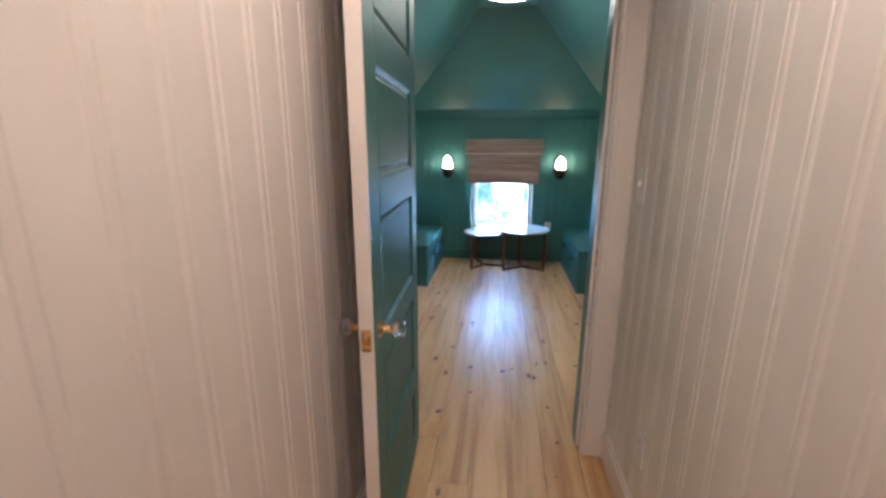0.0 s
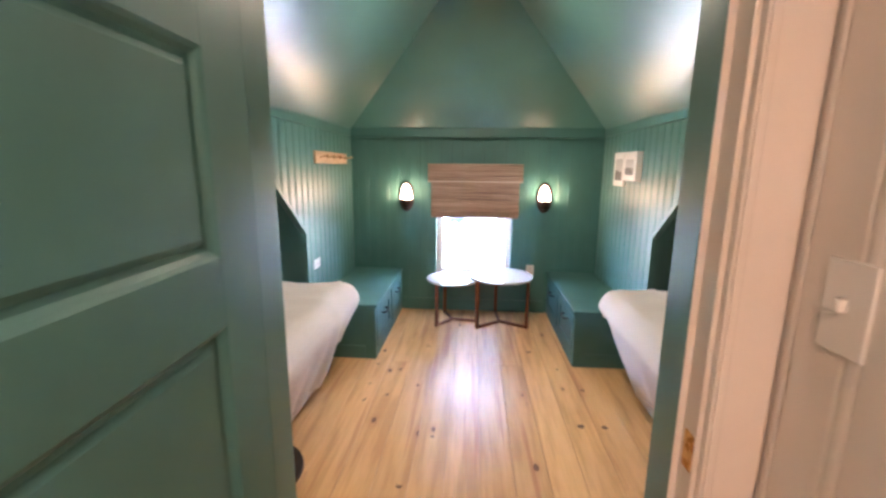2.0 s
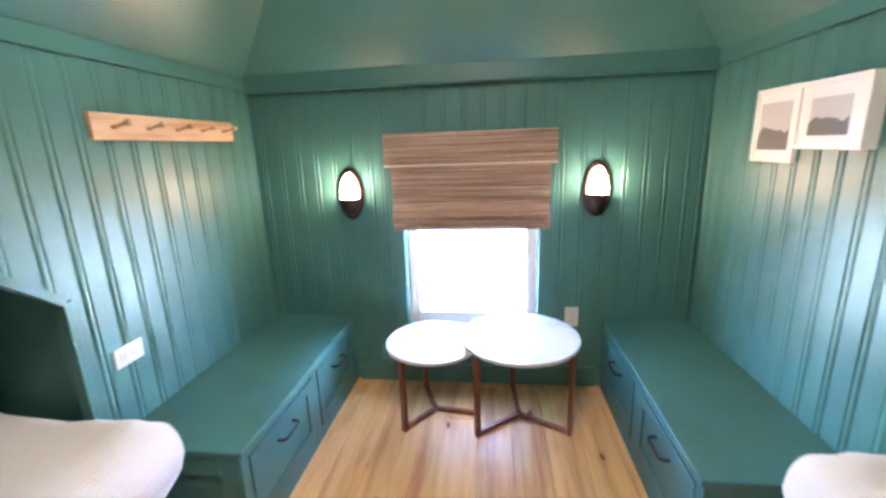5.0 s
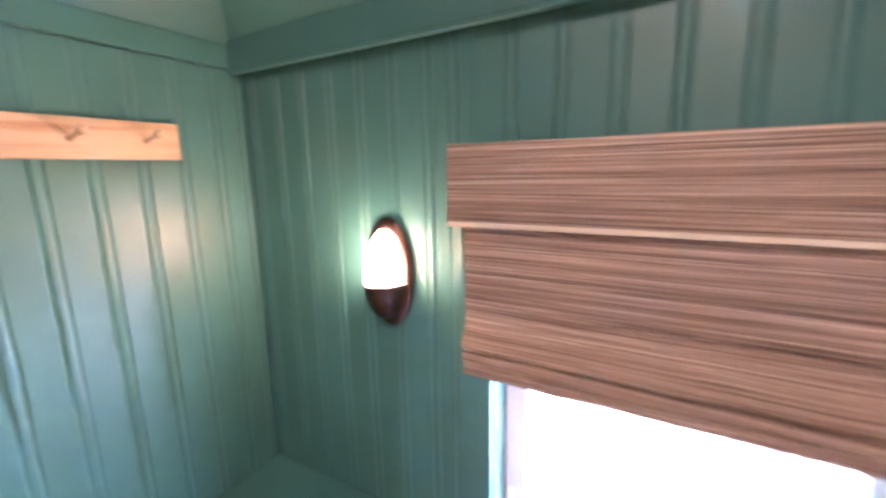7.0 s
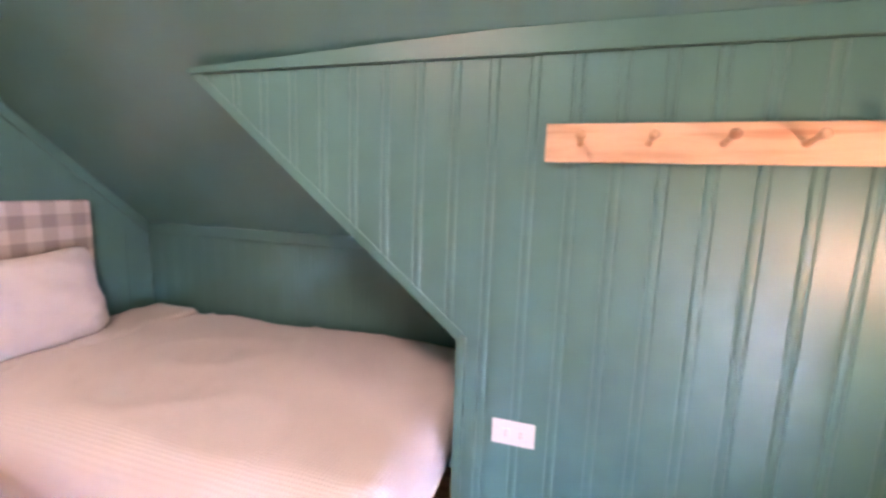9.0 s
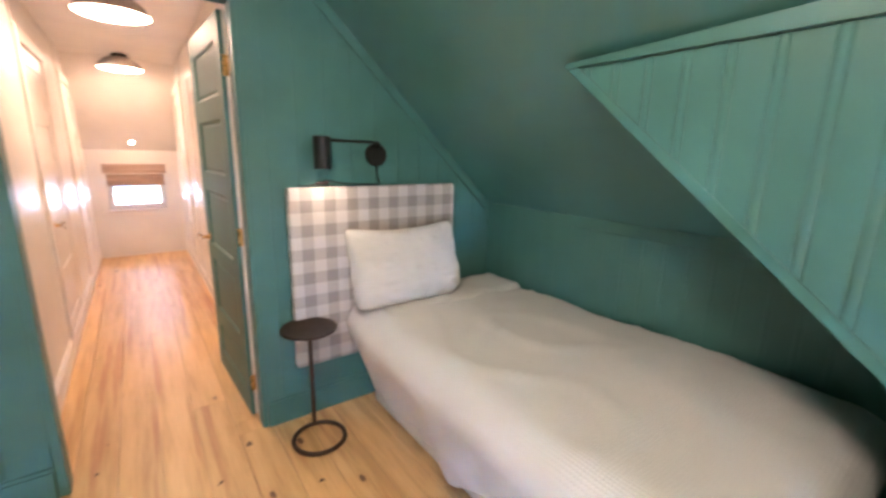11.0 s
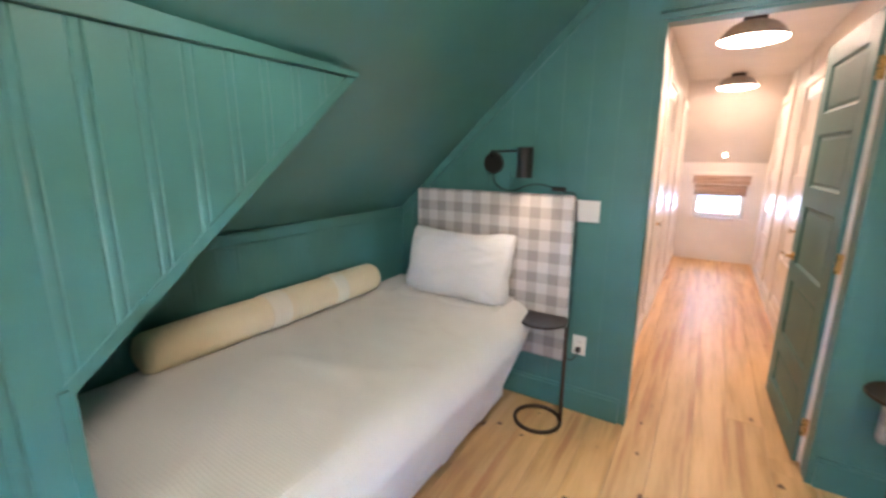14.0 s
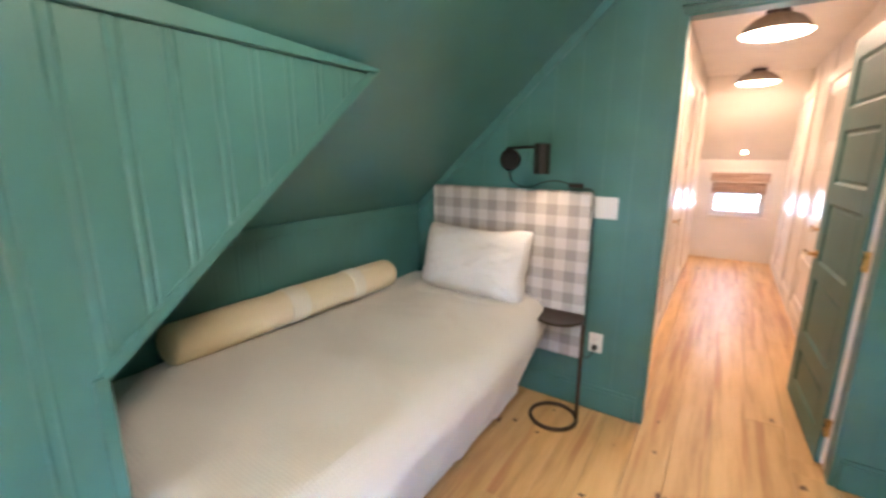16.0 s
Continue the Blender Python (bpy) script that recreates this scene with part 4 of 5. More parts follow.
def pillow(name, x0, x1, z0, z1, y, lean, seed, label):
    bm = bmesh.new()
    nu, nv = 48, 40
    w, h, t = (x1 - x0) / 2, (z1 - z0) / 2, 0.112
    shells = []
    for side in (1, -1):
        g = []
        for j in range(nv + 1):
            v = -1 + 2 * j / nv
            row = []
            for i in range(nu + 1):
                u = -1 + 2 * i / nu
                low = 0.5 - 0.5 * v
                puff = max(0.0, (1 - abs(u) ** 3.4) * (1 - abs(v) ** 3.0)) ** 0.5
                pull = 1 - 0.07 * (1 - abs(v) ** 2) * abs(u) ** 4 - 0.05 * low * abs(v) ** 3
                pull2 = 1 - (0.17 if v > 0 else 0.03) * (1 - abs(u) ** 2) * abs(v) ** 3
                fan = abs(u) ** 2 * noise.noise((u * 3, v * 8 + 2.5 * u + seed, side * 3)) + 0.8 * abs(v) ** 2 * noise.noise((u * 8 + 2 * v + seed, v * 2, 5))
                crease = 0.026 * noise.noise((u * 1.9 + seed, v * 2.1, side)) + 0.016 * fan + 0.007 * noise.noise((u * 6 + v * 4 + seed, v * 7 - u * 2, 9))
                round_off = max(abs(u), abs(v), 0.01) / (abs(u) ** 9 + abs(v) ** 9 + 1e-30) ** (1 / 9) if abs(u) + abs(v) > 0.02 else 1.0
                pull, pull2 = pull * round_off, pull2 * round_off
                row.append(bm.verts.new((u * w * pull + 0.012 * noise.noise((v * 2.3, seed, u)), side * t * (0.82 + 0.34 * low) * puff + crease * puff, v * h * pull2 + 0.010 * noise.noise((u * 2.2, seed, v)))))
            g.append(row)
        shells.append(g)
        for a, c in zip(g, g[1:]):
            for i in range(nu):
                bm.faces.new((a[i], a[i + 1], c[i + 1], c[i]))
    bmesh.ops.remove_doubles(bm, verts=bm.verts, dist=0.0006)
    bmesh.ops.transform(bm, matrix=pose((x0 + x1) / 2, y, (z0 + z1) / 2, lean, 0, 0), verts=bm.verts)
    return solid(name, bm, LINEN, label, "pillow", soft=180, group="bed pillows")


pillow("pillow", 1.00, 1.715, 0.622, 1.05, 0.20, 16, 2.0, "plump white pillow leaning on the gingham headboard")
pillow("pillow", -1.465, -0.775, 0.622, 1.065, 0.20, 16, 8.0, "plump white pillow leaning on the gingham headboard")

# bolster along the east knee wall
AT = (1.832, 0.415, 0.737)
bm = lathe(bmesh.new(), [(0, 0), (0.050, 0.002), (0.072, 0.012), (0.082, 0.035)] + [(0.083 + 0.002 * math.sin(i * 1.9), 0.06 + i * 0.1255) for i in range(10)] + [(0.081, 1.235), (0.072, 1.257), (0.050, 1.268), (0, 1.27)], AT, (0, 1, 0.0), 32)
bolster = solid("bolster", bm, BUTTER, "long cream bolster lying along the knee wall", "bolster", soft=50)
for y, w in ((1.07, 0.10), (0.70, 0.08)):
    part("sleeve", lathe(bmesh.new(), [(0.0855, 0.0), (0.0865, 0.002), (0.0865, w - 0.002), (0.0855, w)], (AT[0], y, AT[2]), (0, 1, 0), 32), PALE_BAND, bolster, "white cotton band", 50)


def headboard(x0, x1, check, label):
    """check: where a crossing of dark stripes begins."""
    h = thing("headboard", (check[0], 0, check[1]), label, "headboard", "gingham headboards")
    part("cushion", boxed(x0, x1, 0.012, 0.062, 0.312, 1.252, 0.014, 4), GINGHAM, h, "padded grey and white gingham panel", 60)
    part("backing", boxed(x0 + 0.015, x1 - 0.015, 0.0005, 0.0119, 0.325, 1.235, 0.002), BLACK, h)
    return h


headboard(0.742, 1.748, (1.3485, 0.3255), "grey gingham padded headboard hung on the gable wall")
headboard(-1.545, -0.545, (-1.0875, 0.3365), "grey gingham padded headboard hung on the gable wall")


# ---- small round side tables ----
def side_table(top, ring, pole, label):
    t = thing("side_table", (ring[0], ring[1], 0), label, "side table", "bedside tables")
    part("tabletop", lathe(bmesh.new(), [(0, 0.570), (0.128, 0.570), (0.134, 0.573), (0.136, 0.578), (0.133, 0.585), (0.128, 0.583), (0, 0.582)], (*top, 0), (0, 0, 1), 40), STEEL, t, "round dark metal top", 50)
    part("base_ring", tube(bmesh.new(), [(ring[0] + 0.124 * math.cos(k * math.pi / 24), ring[1] + 0.124 * math.sin(k * math.pi / 24), 0.0115) for k in range(48)], 0.011, 10, True), STEEL, t, "ring-shaped foot", 60)
    part("pole", rod(bmesh.new(), (*pole, 0.012), (*pole, 0.5705), 0.0105, 16), STEEL, t, "", 60)
    return t


side_table((0.845, 0.15), (0.822, 0.212), (0.706, 0.172), "small dark metal side table between headboard and door")
side_table((-0.575, 0.180), (-0.578, 0.250), (-0.594, 0.128), "small dark metal side table beside the west bed")


# ---- nesting tables by the window ----
def nesting_table(centre, r, h, turn, label):
    cx, cy = centre
    t = thing("nesting_table", (cx, cy, 0), label, "table", "nesting tables")
    part("tabletop", lathe(bmesh.new(), [(0, h - 0.019), (r - 0.004, h - 0.019), (r, h - 0.015), (r, h - 0.004), (r - 0.003, h), (0, h)], (cx, cy, 0), (0, 0, 1), 64), STONE, t, "round white stone top", 30)
    rim = r - 0.022
    for a in turn:
        x, y = cx + rim * math.cos(radians(a)), cy + rim * math.sin(radians(a))
        m = pose(x, y, 0, 0, 0, a)
        leg = box(bmesh.new(), -0.011, 0.011, -0.015, 0.015, 0.0, h - 0.0195, 0.002)
        bmesh.ops.transform(leg, matrix=m, verts=leg.verts)
        part("leg", leg, WALNUT, t)
        for z in (0.0, h - 0.0445):
            bar = box(bmesh.new(), -rim + 0.008, -0.0112, -0.011, 0.011, z, z + 0.024, 0.002)
            bmesh.ops.transform(bar, matrix=m, verts=bar.verts)
            part("stretcher", bar, WALNUT, t)
    return t


nesting_table((-0.155, 2.965), 0.245, 0.415, (233, 352, 113), "small round white-topped nesting table on walnut legs")
nesting_table((0.285, 2.945), 0.292, 0.460, (219, 331, 95), "large round white-topped nesting table on walnut legs")


# ---- wall sconces ----
def sconce(x):
    z0 = 1.145
    sc = thing("wall_sconce", (x, NORTH, z0), "lit bronze wall sconce with an egg-shaped opal glass", "wall lamp", "window sconces")
    part("backplate", lathe(bmesh.new(), [(0, 0.0), (0.073, 0.0), (0.075, 0.006), (0.071, 0.014), (0.062, 0.018), (0, 0.018)], (x, NORTH - 0.0005, z0), (0, -1, 0), 40, (1.0, 1.92)), BRONZE, sc, "oval bronze backplate", 40)

    def egg(lo, hi, scale):
        bm = bmesh.new()
        rows, steps = 14, 20
        g = []
        for j in range(rows + 1):
            z = lo + (hi - lo) * j / rows
            w = 0.057 * scale * math.sqrt(max(0.0, 1 - (z / (0.128 * scale)) ** 2)) * (1 - 0.9 * z)
            d = w * 1.25
            g.append([bm.verts.new((x + w * math.cos(math.pi * i / steps), NORTH - 0.018 - d * math.sin(math.pi * i / steps), z0 + z)) for i in range(steps + 1)])
        for a, c in zip(g, g[1:]):
            for i in range(steps):
                bm.faces.new((a[i], a[i + 1], c[i + 1], c[i]))
        for r in (g[0], g[-1]):
            bm.faces.new(r)
        for a, c in zip(g, g[1:]):
            bm.faces.new((a[0], a[-1], c[-1], c[0]))
        bmesh.ops.remove_doubles(bm, verts=bm.verts, dist=0.0004)
        return bm
    part("glass", egg(-0.020, 0.112, 0.90), GLOW_SCONCE, sc, "glowing opal glass", 60)
    part("cup", egg(-0.120, -0.0205, 0.95), BRONZE, sc, "bronze cup below the glass", 60)
    return sc


sconce(-0.630)
sconce(0.692)


# ---- dome ceiling lamps ----
def dome_lamp(x, y, z, diffuser, label):
    d = thing("ceiling_lamp", (x, y, z), label, "ceiling lamp", "dome ceiling lamps")
    part("canopy", lathe(bmesh.new(), [(0, -0.0005), (0.066, -0.0005), (0.068, -0.012), (0.062, -0.024), (0, -0.025)], (x, y, z), (0, 0, 1), 32), STEEL, d, "dark round canopy", 40)
    out = [(0.056, -0.0255), (0.090, -0.034), (0.135, -0.056), (0.170, -0.088), (0.192, -0.120), (0.203, -0.138), (0.205, -0.144)]
    inner = [(r - 0.004, h - 0.002) for r, h in out[::-1]]
    part("shade", lathe(bmesh.new(), out + [(0.201, -0.144)] + inner[1:-1] + [(0.0, -0.032)], (x, y, z), (0, 0, 1), 48), DOME_METAL, d, "pewter metal dome", 50)
    part("diffuser", lathe(bmesh.new(), [(0, -0.110), (0.183, -0.110), (0.1915, -0.132), (0.178, -0.150), (0.11, -0.164), (0, -0.168)], (x, y, z), (0, 0, 1), 48), diffuser, d, "glowing white diffuser", 50)
    return d


dome_lamp(0.03, 1.62, FLAT, GLOW_DOME, "lit dome ceiling lamp over the bedroom")
dome_lamp(0.03, -1.38, HALL_TOP, GLOW_HALL, "lit dome ceiling lamp in the hall")
dome_lamp(0.025, -3.64, HALL_TOP, GLOW_HALL, "lit dome ceiling lamp in the hall")


# ---- reading lamps ----
def reading_lamp(px, cx, cy, cord, power, blend, label):
    z = 1.415
    r = thing("reading_lamp", (px, 0, z), label, "wall lamp", "bed reading lamps")
    part("wall_plate", lathe(bmesh.new(), [(0, 0.0005), (0.060, 0.0005), (0.060, 0.020), (0.057, 0.023), (0, 0.023)], (px, 0, z), (0, 1, 0), 40), BLACK, r, "round black wall plate", 40)
    za = 1.478
    part("arm", tube(bmesh.new(), [(px, 0.02, z + 0.04), (px, 0.045, z + 0.045), (px, 0.05, za - 0.006), (px, 0.05, za), (cx + 0.03 * (1 if px > cx else -1), cy - 0.01, za + 0.002), (cx, cy, za + 0.002)], 0.0065, 10), BLACK, r, "", 60)
    wall, thick = 0.040, 0.003
    part("shade", lathe(bmesh.new(), [(0.0, 1.497), (wall - 0.003, 1.497), (wall, 1.494), (wall, 1.346), (wall - thick, 1.346), (wall - thick, 1.485), (0, 1.487)], (cx, cy, 0), (0, 0, 1), 36), BLACK, r, "black cylinder shade", 40)
    part("bulb", lathe(bmesh.new(), [(0, 1.395), (0.018, 1.40), (0.028, 1.43), (0.022, 1.455), (0.014, 1.484), (0, 1.4845)], (cx, cy, 0), (0, 0, 1), 20), GLOW_DOME, r, "small lit bulb", 60)
    part("cord", tube(bmesh.new(), curve_points(cord, 7), 0.0032), RUBBER, r, "thin black cord", 60)
    spot("reading_beam", (cx, cy, 1.364), power, WARM, 134, blend)
    return r


reading_lamp(1.235, 0.965, 0.215, [(1.235, 0.012, 1.36), (1.22, 0.02, 1.30), (1.15, 0.035, 1.264), (1.08, 0.045, 1.266), (1.02, 0.04, 1.292), (0.95, 0.035, 1.303), (0.88, 0.04, 1.292), (0.80, 0.045, 1.268), (0.745, 0.03, 1.24), (0.735, 0.012, 1.0), (0.735, 0.010, 0.6), (0.74, 0.02, 0.36), (0.71, 0.03, 0.32), (0.675, 0.03, 0.37), (0.672, 0.012, 0.395)], 0.07, 0.9, "black swing-arm reading lamp above the gingham headboard, lit")
reading_lamp(-1.04, -0.695, 0.135, [(-1.04, 0.012, 1.36), (-1.045, 0.018, 1.30), (-1.04, 0.04, 1.262), (-0.95, 0.045, 1.262), (-0.83, 0.045, 1.268), (-0.75, 0.045, 1.284), (-0.70, 0.045, 1.268), (-0.66, 0.04, 1.262), (-0.60, 0.045, 1.26)], 0.05, 0.5, "black swing-arm reading lamp above the gingham headboard, lit")
part("inline_switch", boxed(0.795, 0.872, 0.033, 0.056, 1.270, 1.294, 0.008, 3), RUBBER, bpy.data.objects["reading_lamp"], "black inline cord switch")
part("inline_switch", boxed(-0.755, -0.69, 0.035, 0.053, 1.262, 1.280, 0.006, 3), RUBBER, bpy.data.objects["reading_lamp.001"], "black inline cord switch")


# ---- hook rail ----
rail = thing("hook_rail", (W_SIDE, 2.66, 1.445), "pale pine peg rail with five turned pegs", "hook rail")
part("board", boxed(W_SIDE + 0.0005, W_SIDE + 0.019, 2.278, 3.047, 1.445, 1.536, 0.002), RAIL_PINE, rail)
for k in range(5):
    y = 2.278 + 0.769 * (0.105 + 0.198 * k)
    part("peg", lathe(bmesh.new(), [(0, 0.0), (0.008, 0.0), (0.006, 0.02), (0.0065, 0.05), (0.011, 0.06), (0.012, 0.068), (0.008, 0.075), (0, 0.077)], (W_SIDE + 0.019, y, 1.489), (1, 0, 0.22), 16), RAIL_PINE, rail, "", 50)


# ---- framed pictures ----
def picture(y0, y1, z0, z1, depth, label, hill):
    p = thing("framed_picture", (E_SIDE, (y0 + y1) / 2, z0), label, "picture", "pictures over the bench")
    x1, x0 = E_SIDE - 0.0005, E_SIDE - depth
    w = 0.016
    for a, b, c, d in ((y0, y0 + w, z0, z1), (y1 - w, y1, z0, z1), (y0 + w, y1 - w, z0, z0 + w), (y0 + w, y1 - w, z1 - w, z1)):
        part("frame", boxed(x0, x1, a, b, c, d, 0.0015), WHITE, p)
    part("mat_board", boxed(x0 + 0.004, x1, y0 + w, y1 - w, z0 + w, z1 - w), PLASTIC, p, "white mat board")
    a, b, c, d = hill
    part("print", boxed(x0 + 0.0025, x0 + 0.0039, a, b, c, d), nodes_of("pale_grey_print", 0.7, 0, (0.52, 0.51, 0.50))[0], p, "pale grey landscape print")
    bm = bmesh.new()
    n = 14
    prof = [(a + (b - a) * i / n, c + (d - c) * (0.42 + 0.14 * noise.noise((i * 0.45, 3.3, a)))) for i in range(n + 1)]
    prism(bm, [(x0 + 0.0012, a, c), *[(x0 + 0.0012, y, z) for y, z in prof], (x0 + 0.0012, b, c)], (0.0012, 0, 0))
    part("print_hill", bm, nodes_of("grey_hills", 0.7, 0, (0.16, 0.155, 0.15))[0], p, "dark grey hills in the print")
    return p


picture(2.313, 2.595, 1.336, 1.546, 0.044, "white box-framed grey landscape print", (2.372, 2.53, 1.378, 1.492))
picture(2.625, 2.865, 1.285, 1.552, 0.020, "narrow white-framed pale print", (2.66, 2.83, 1.33, 1.50))


# ---- switches and outlets ----
def plate(name, centre, u, v, out, label, kind):
    """u and v: half width along the wall and half height."""
    c, o = Vector(centre), Vector(out)
    a = Vector((abs(o.y), abs(o.x), 0))
    p = thing(name, centre, label, "outlet" if kind == "outlet" else "switch")

    def slab(nm, du, dv, w, h, n0, n1, mat, bevel=0.001, lab=""):
        lo = c + a * (du - w) + o * n0 + Vector((0, 0, dv - h))
        hi = c + a * (du + w) + o * n1 + Vector((0, 0, dv + h))
        return part(nm, boxed(*[k for pair in zip((min(i, j) for i, j in zip(lo, hi)), (max(i, j) for i, j in zip(lo, hi))) for k in pair], bevel), mat, p, lab)
    slab("cover_plate", 0, 0, u, v, 0.0003, 0.006, PLASTIC, 0.002)
    if kind == "outlet":
        wide = u > v
        for s in (-1, 1):
            du, dv = (s * 0.021, 0) if wide else (0, s * 0.021)
            slab("socket", du, dv, 0.014, 0.014, 0.0061, 0.0075, PLASTIC, 0.0005)
            for k in (-1, 1):
                slab("slot", du + (0 if wide else k * 0.006), dv + (k * 0.006 if wide else 0), 0.004 if wide else 0.001, 0.001 if wide else 0.004, 0.0076, 0.0079, RUBBER, 0)
    elif kind == "toggle":
        slab("toggle", 0, 0.004, 0.005, 0.010, 0.0061, 0.018, PLASTIC, 0.002)
    else:
        for s in (-1, 1):
            slab("rocker", s * 0.024, 0, 0.017, 0.033, 0.0061, 0.0085, PLASTIC, 0.001)
    return p


plate("switch_plate", (0.685, 0, 1.170), 0.062, 0.057, (0, 1, 0), "white double switch plate beside the headboard", "rocker")
out_e = plate("wall_outlet", (0.674, 0, 0.411), 0.037, 0.057, (0, 1, 0), "white wall outlet with a black plug in it", "outlet")
part("plug", boxed(0.660, 0.688, 0.008, 0.036, 0.378, 0.404, 0.005, 3), RUBBER, out_e, "black plug")
plate("wall_outlet", (W_SIDE, 2.240, 0.692), 0.060, 0.036, (1, 0, 0), "white horizontal wall outlet above the bench", "outlet")
plate("wall_outlet", (0.590, NORTH, 0.430), 0.037, 0.057, (0, -1, 0), "white wall outlet beside the window", "outlet")
plate("switch_plate", (HALL_E, -0.239, 1.242), 0.037, 0.064, (-1, 0, 0), "cream hall switch with one toggle", "toggle")
plate("wall_outlet", (HALL_E, -0.536, 0.366), 0.037, 0.060, (-1, 0, 0), "cream hall outlet near the floor", "outlet")

# small recessed lamp in the hall's sloping ceiling
hl = thing("recessed_lamp", (0.02, -4.70, 1.49), "small round recessed lamp in the sloping hall ceiling", "ceiling lamp")
part("trim_ring", lathe(bmesh.new(), [(0.02, 0.0), (0.045, 0.0), (0.045, 0.006), (0.02, 0.008)], (0.02, -4.70, 1.490), (0, 0.734, -0.679), 28), WHITE, hl)
part("lens", lathe(bmesh.new(), [(0, 0.0085), (0.021, 0.0085), (0.019, 0.012), (0, 0.014)], (0.02, -4.70, 1.490), (0, 0.734, -0.679), 28), GLOW_SMALL, hl, "glowing lens")

# ---- outside ----
GROUND = -3.3
solid("ground", boxed(-400, 400, -400, 400, GROUND - 0.5, GROUND), GRAVEL, "pale sunlit gravel ground", "ground", "structure")


def plain_house(x, y, back, top, label, side, columns, siding):
    """A long house front; side is the way its windowed front faces along y."""
    h = thing("house", (x, y, GROUND), label, "house")
    part("wall", boxed(x - 11, x + 11, *sorted((y, back)), GROUND, top), siding, h)
    lo, hi = sorted((y, back))
    part("roof", prism(bmesh.new(), [(x - 11.5, lo - 0.5, top + 0.01), (x - 11.5, hi + 0.5, top + 0.01), (x - 11.5, (lo + hi) / 2, top + 3)], (23, 0, 0)), ROOFING, h)
    for z in (GROUND + 1.0, GROUND + 3.6):
        for u in columns:
            f = part("window", boxed(u - 0.6, u + 0.6, *sorted((y + side * 0.001, y + side * 0.07)), z, z + 1.6, 0.02), WHITE, h)
            part("pane", boxed(u - 0.5, u + 0.5, *sorted((y + side * 0.071, y + side * 0.085)), z + 0.1, z + 1.5), DARK_GLASS, f)
    return h


plain_house(2.0, 26, 34, 2.6, "pale two-storey house across the yard", -1, (-7, -4, -1, 2, 5, 8, 11), SIDING)
# second front is made up: blocks bright sky from the hall floor's reflection
plain_house(0.0, -10.5, -18.5, 3.6, "dark grey house added behind the hall window to dim floor glare", 1, (-9, -6, -3, 0, 3, 6, 9), DARK_SIDING)


def car(x, y, turn, label):
    c = thing("car", (0, 0, 0), label, "car", "parked cars")
    body = bmesh.new()
    side = [(-2.2, 0.35), (-2.25, 0.75), (-1.9, 0.92), (-1.2, 0.98), (-0.6, 1.42), (0.9, 1.45), (1.6, 1.02), (2.2, 0.92), (2.25, 0.4)]
    prism(body, [(u, -0.85, z) for u, z in side], (0, 1.7, 0))
    bmesh.ops.bevel(body, geom=body.edges[:], offset=0.06, segments=2, affect="EDGES")
    part("body", body, CAR_PAINT, c)
    for s in (-1, 1):
        gl = prism(bmesh.new(), [(-1.0, s * 0.853, 1.0), (-0.55, s * 0.853, 1.36), (0.85, s * 0.853, 1.39), (1.4, s * 0.853, 1.02)], (0, s * 0.004, 0))
        part("side_window", gl, DARK_GLASS, c)
        for u in (-1.4, 1.4):
            w = part("wheel", lathe(bmesh.new(), [(0, 0), (0.32, 0), (0.34, 0.03), (0.34, 0.18), (0.32, 0.2), (0, 0.2)], (u, s * 0.87 - (0.2 if s > 0 else 0), 0.34), (0, 1, 0), 24), RUBBER, c)
            part("rim", lathe(bmesh.new(), [(0, 0), (0.2, 0), (0.19, 0.01), (0, 0.015)], (u, s * 0.872, 0.34), (0, s, 0), 20), CHROME, w)
    part("windscreen", prism(bmesh.new(), [(-1.18, -0.7, 1.0), (-0.62, -0.62, 1.425), (-0.62, 0.62, 1.425), (-1.18, 0.7, 1.0)], (-0.02, 0, 0.015)), DARK_GLASS, c)
    c.matrix_basis = pose(x, y, GROUND, 0, 0, turn)
    return c


car(-1.6, 13.0, 90, "silver car parked nose-on in the gravel yard")
car(2.35, 10.7, 90, "silver car parked alongside, close to the house")
post = thing("garden_post", (-0.85, 8.6, GROUND), "short dark post standing on the gravel", "post")
part("stake", lathe(bmesh.new(), [(0, 0), (0.07, 0), (0.065, 0.50), (0.04, 0.56), (0, 0.57)], (-0.85, 8.6, GROUND), (0, 0, 1), 12), RUBBER, post)

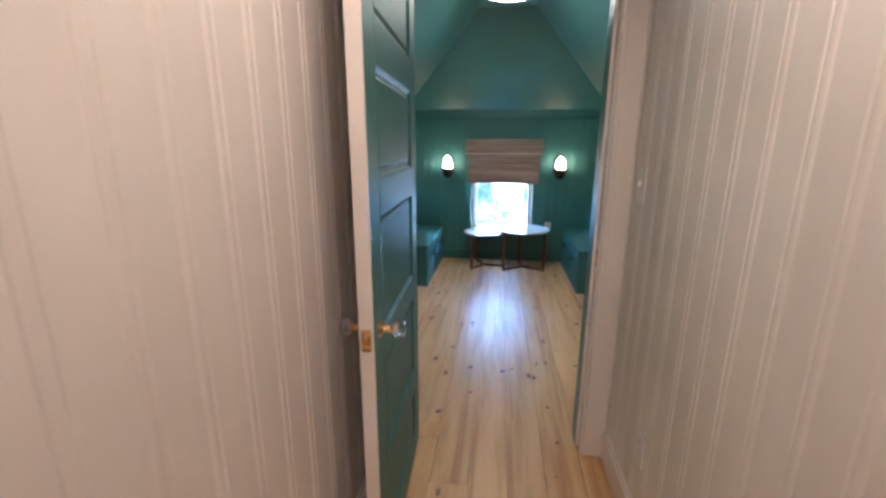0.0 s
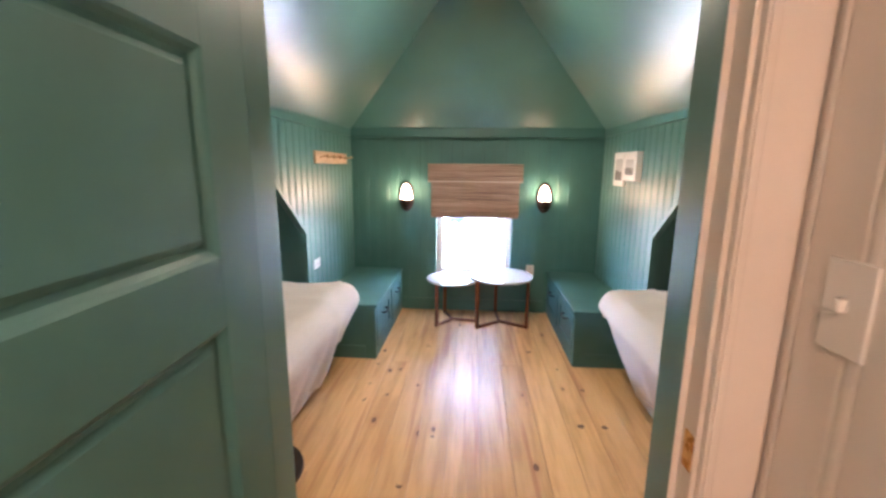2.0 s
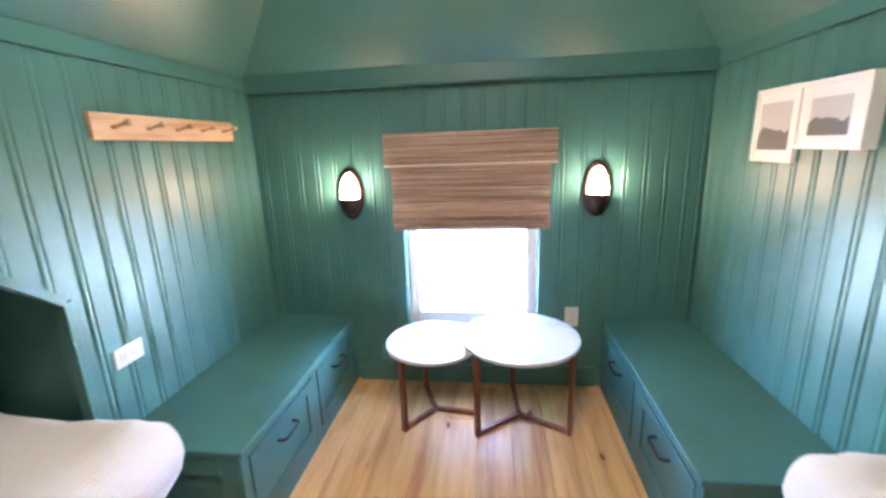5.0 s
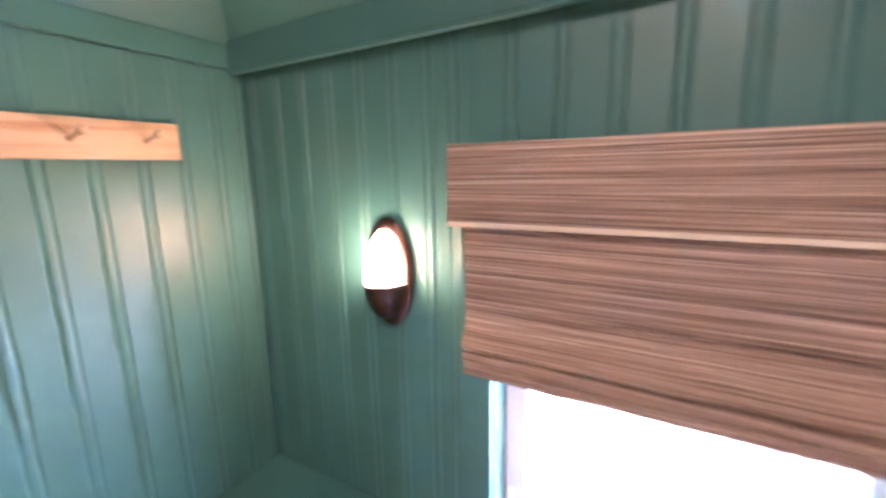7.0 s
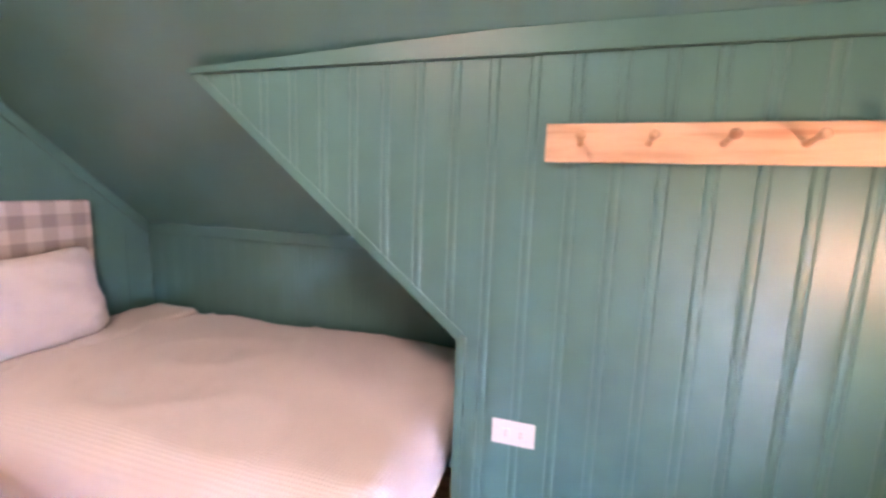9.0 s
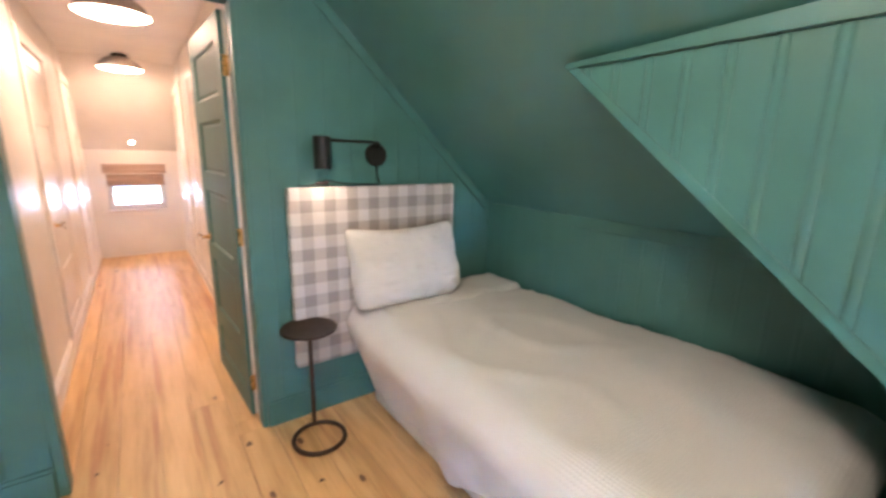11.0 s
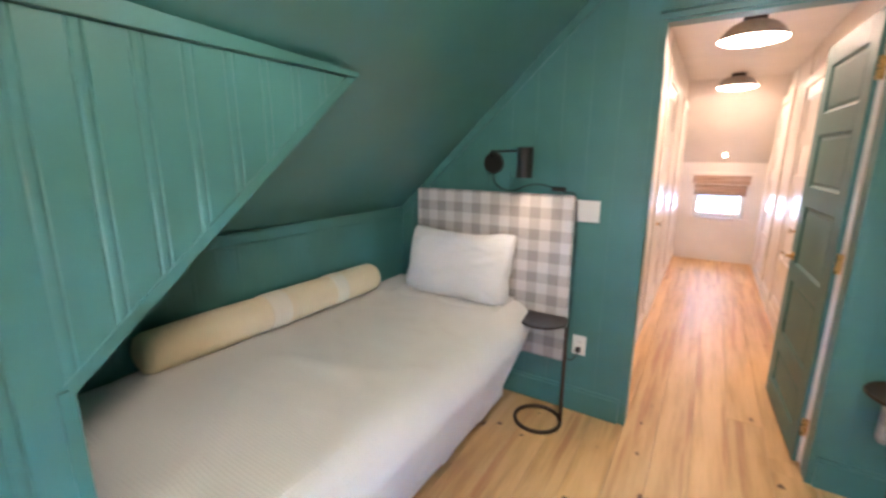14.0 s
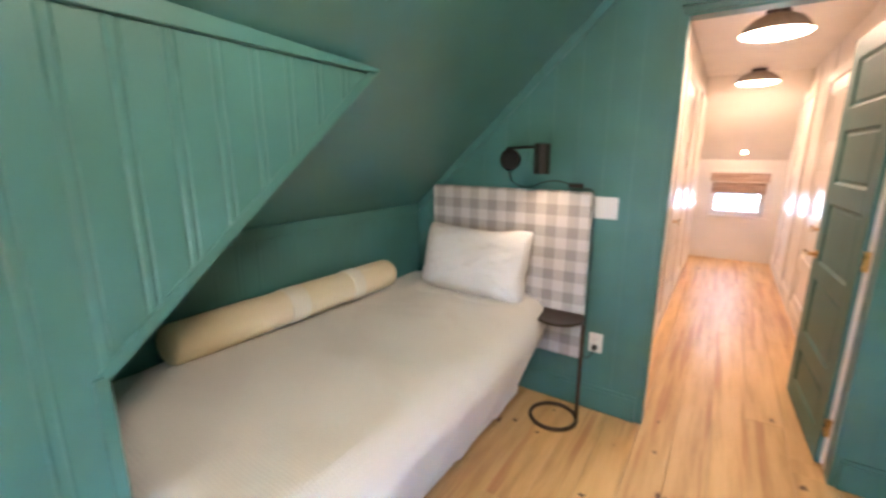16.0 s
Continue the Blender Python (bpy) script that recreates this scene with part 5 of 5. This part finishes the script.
# a clipped bush by the house
rnd = random.Random(4)
bm = bmesh.new()
for k in range(900):
    v = Vector((rnd.gauss(0, 1), rnd.gauss(0, 1), rnd.gauss(0, 1))).normalized() * (0.75 + 0.35 * rnd.random())
    p = Vector((-0.6, 21.0, GROUND + 1.0)) + Vector((v.x * 1.3, v.y * 1.1, v.z * 0.95))
    a, b2 = Vector((rnd.uniform(-1, 1), rnd.uniform(-1, 1), rnd.uniform(-1, 1))).normalized() * 0.13, Vector((rnd.uniform(-1, 1), rnd.uniform(-1, 1), rnd.uniform(-1, 1))).normalized() * 0.07
    bm.faces.new([bm.verts.new(p + d) for d in (a, b2, -a, -b2)])
bush = thing("bush", (-0.6, 21.0, GROUND), "rounded green bush on the gravel", "bush")
part("crown", bm, LEAF, bush)
part("trunk", rod(bmesh.new(), (-0.6, 21, GROUND), (-0.6, 21, GROUND + 0.9), 0.07), WALNUT, bush)

# ---- floorboards ----
PLANK = 0.163
rnd = random.Random(11)
JOINTS = {3: (-2.9, 2.063), 5: (-0.392,), 6: (-3.4, 2.9), 8: (2.065,)}


def floorboard(x0, x1, y0, y1, gap):
    part("floorboard", boxed(x0 + gap, x1 - gap, y0 + 0.0004, y1 - 0.0004, -0.021, 0.0, 0.0012, 1), FLOOR_PINE, floor)


for k in range(-9, 14):
    x0, x1 = max(0.078 + PLANK * (k - 7), W_KNEE - 0.011), min(0.078 + PLANK * (k - 6), E_KNEE + 0.011)
    if x1 - x0 < 0.02:
        continue
    gap = rnd.choice((0.0003, 0.0005, 0.0011))
    hall0, hall1 = max(x0, HALL_W - 0.01), min(x1, HALL_E + 0.01)
    door0, door1 = max(x0, DOOR_W), min(x1, DOOR_E)
    joints = JOINTS.get(k, (-2.2 + rnd.uniform(-1.6, 0.9), rnd.uniform(0.5, 1.1) if k < 2 or k > 10 else 3.2))
    north = [y for y in joints if y > 0]
    south = [y for y in joints if y < -0.13 and hall1 - hall0 > 0.02]
    # boards run on through the doorway where they clear both jambs
    whole = x0 >= DOOR_W and x1 <= DOOR_E
    ends = ([HALL_END - 0.11] + south + ([] if whole else [-0.1185])) if hall1 - hall0 > 0.02 else []
    for a, b in zip(ends, ends[1:]):
        floorboard(hall0, hall1, a, b, gap)
    if not whole and door1 - door0 > 0.02:
        part("floorboard", boxed(door0, door1, -0.118, -0.0095, -0.021, -0.0005), FLOOR_PINE, floor)
    ends = [ends[-1] if whole else -0.009] + north + [NORTH + 0.1]
    for a, b in zip(ends, ends[1:]):
        floorboard(x0, x1, a, b, gap)
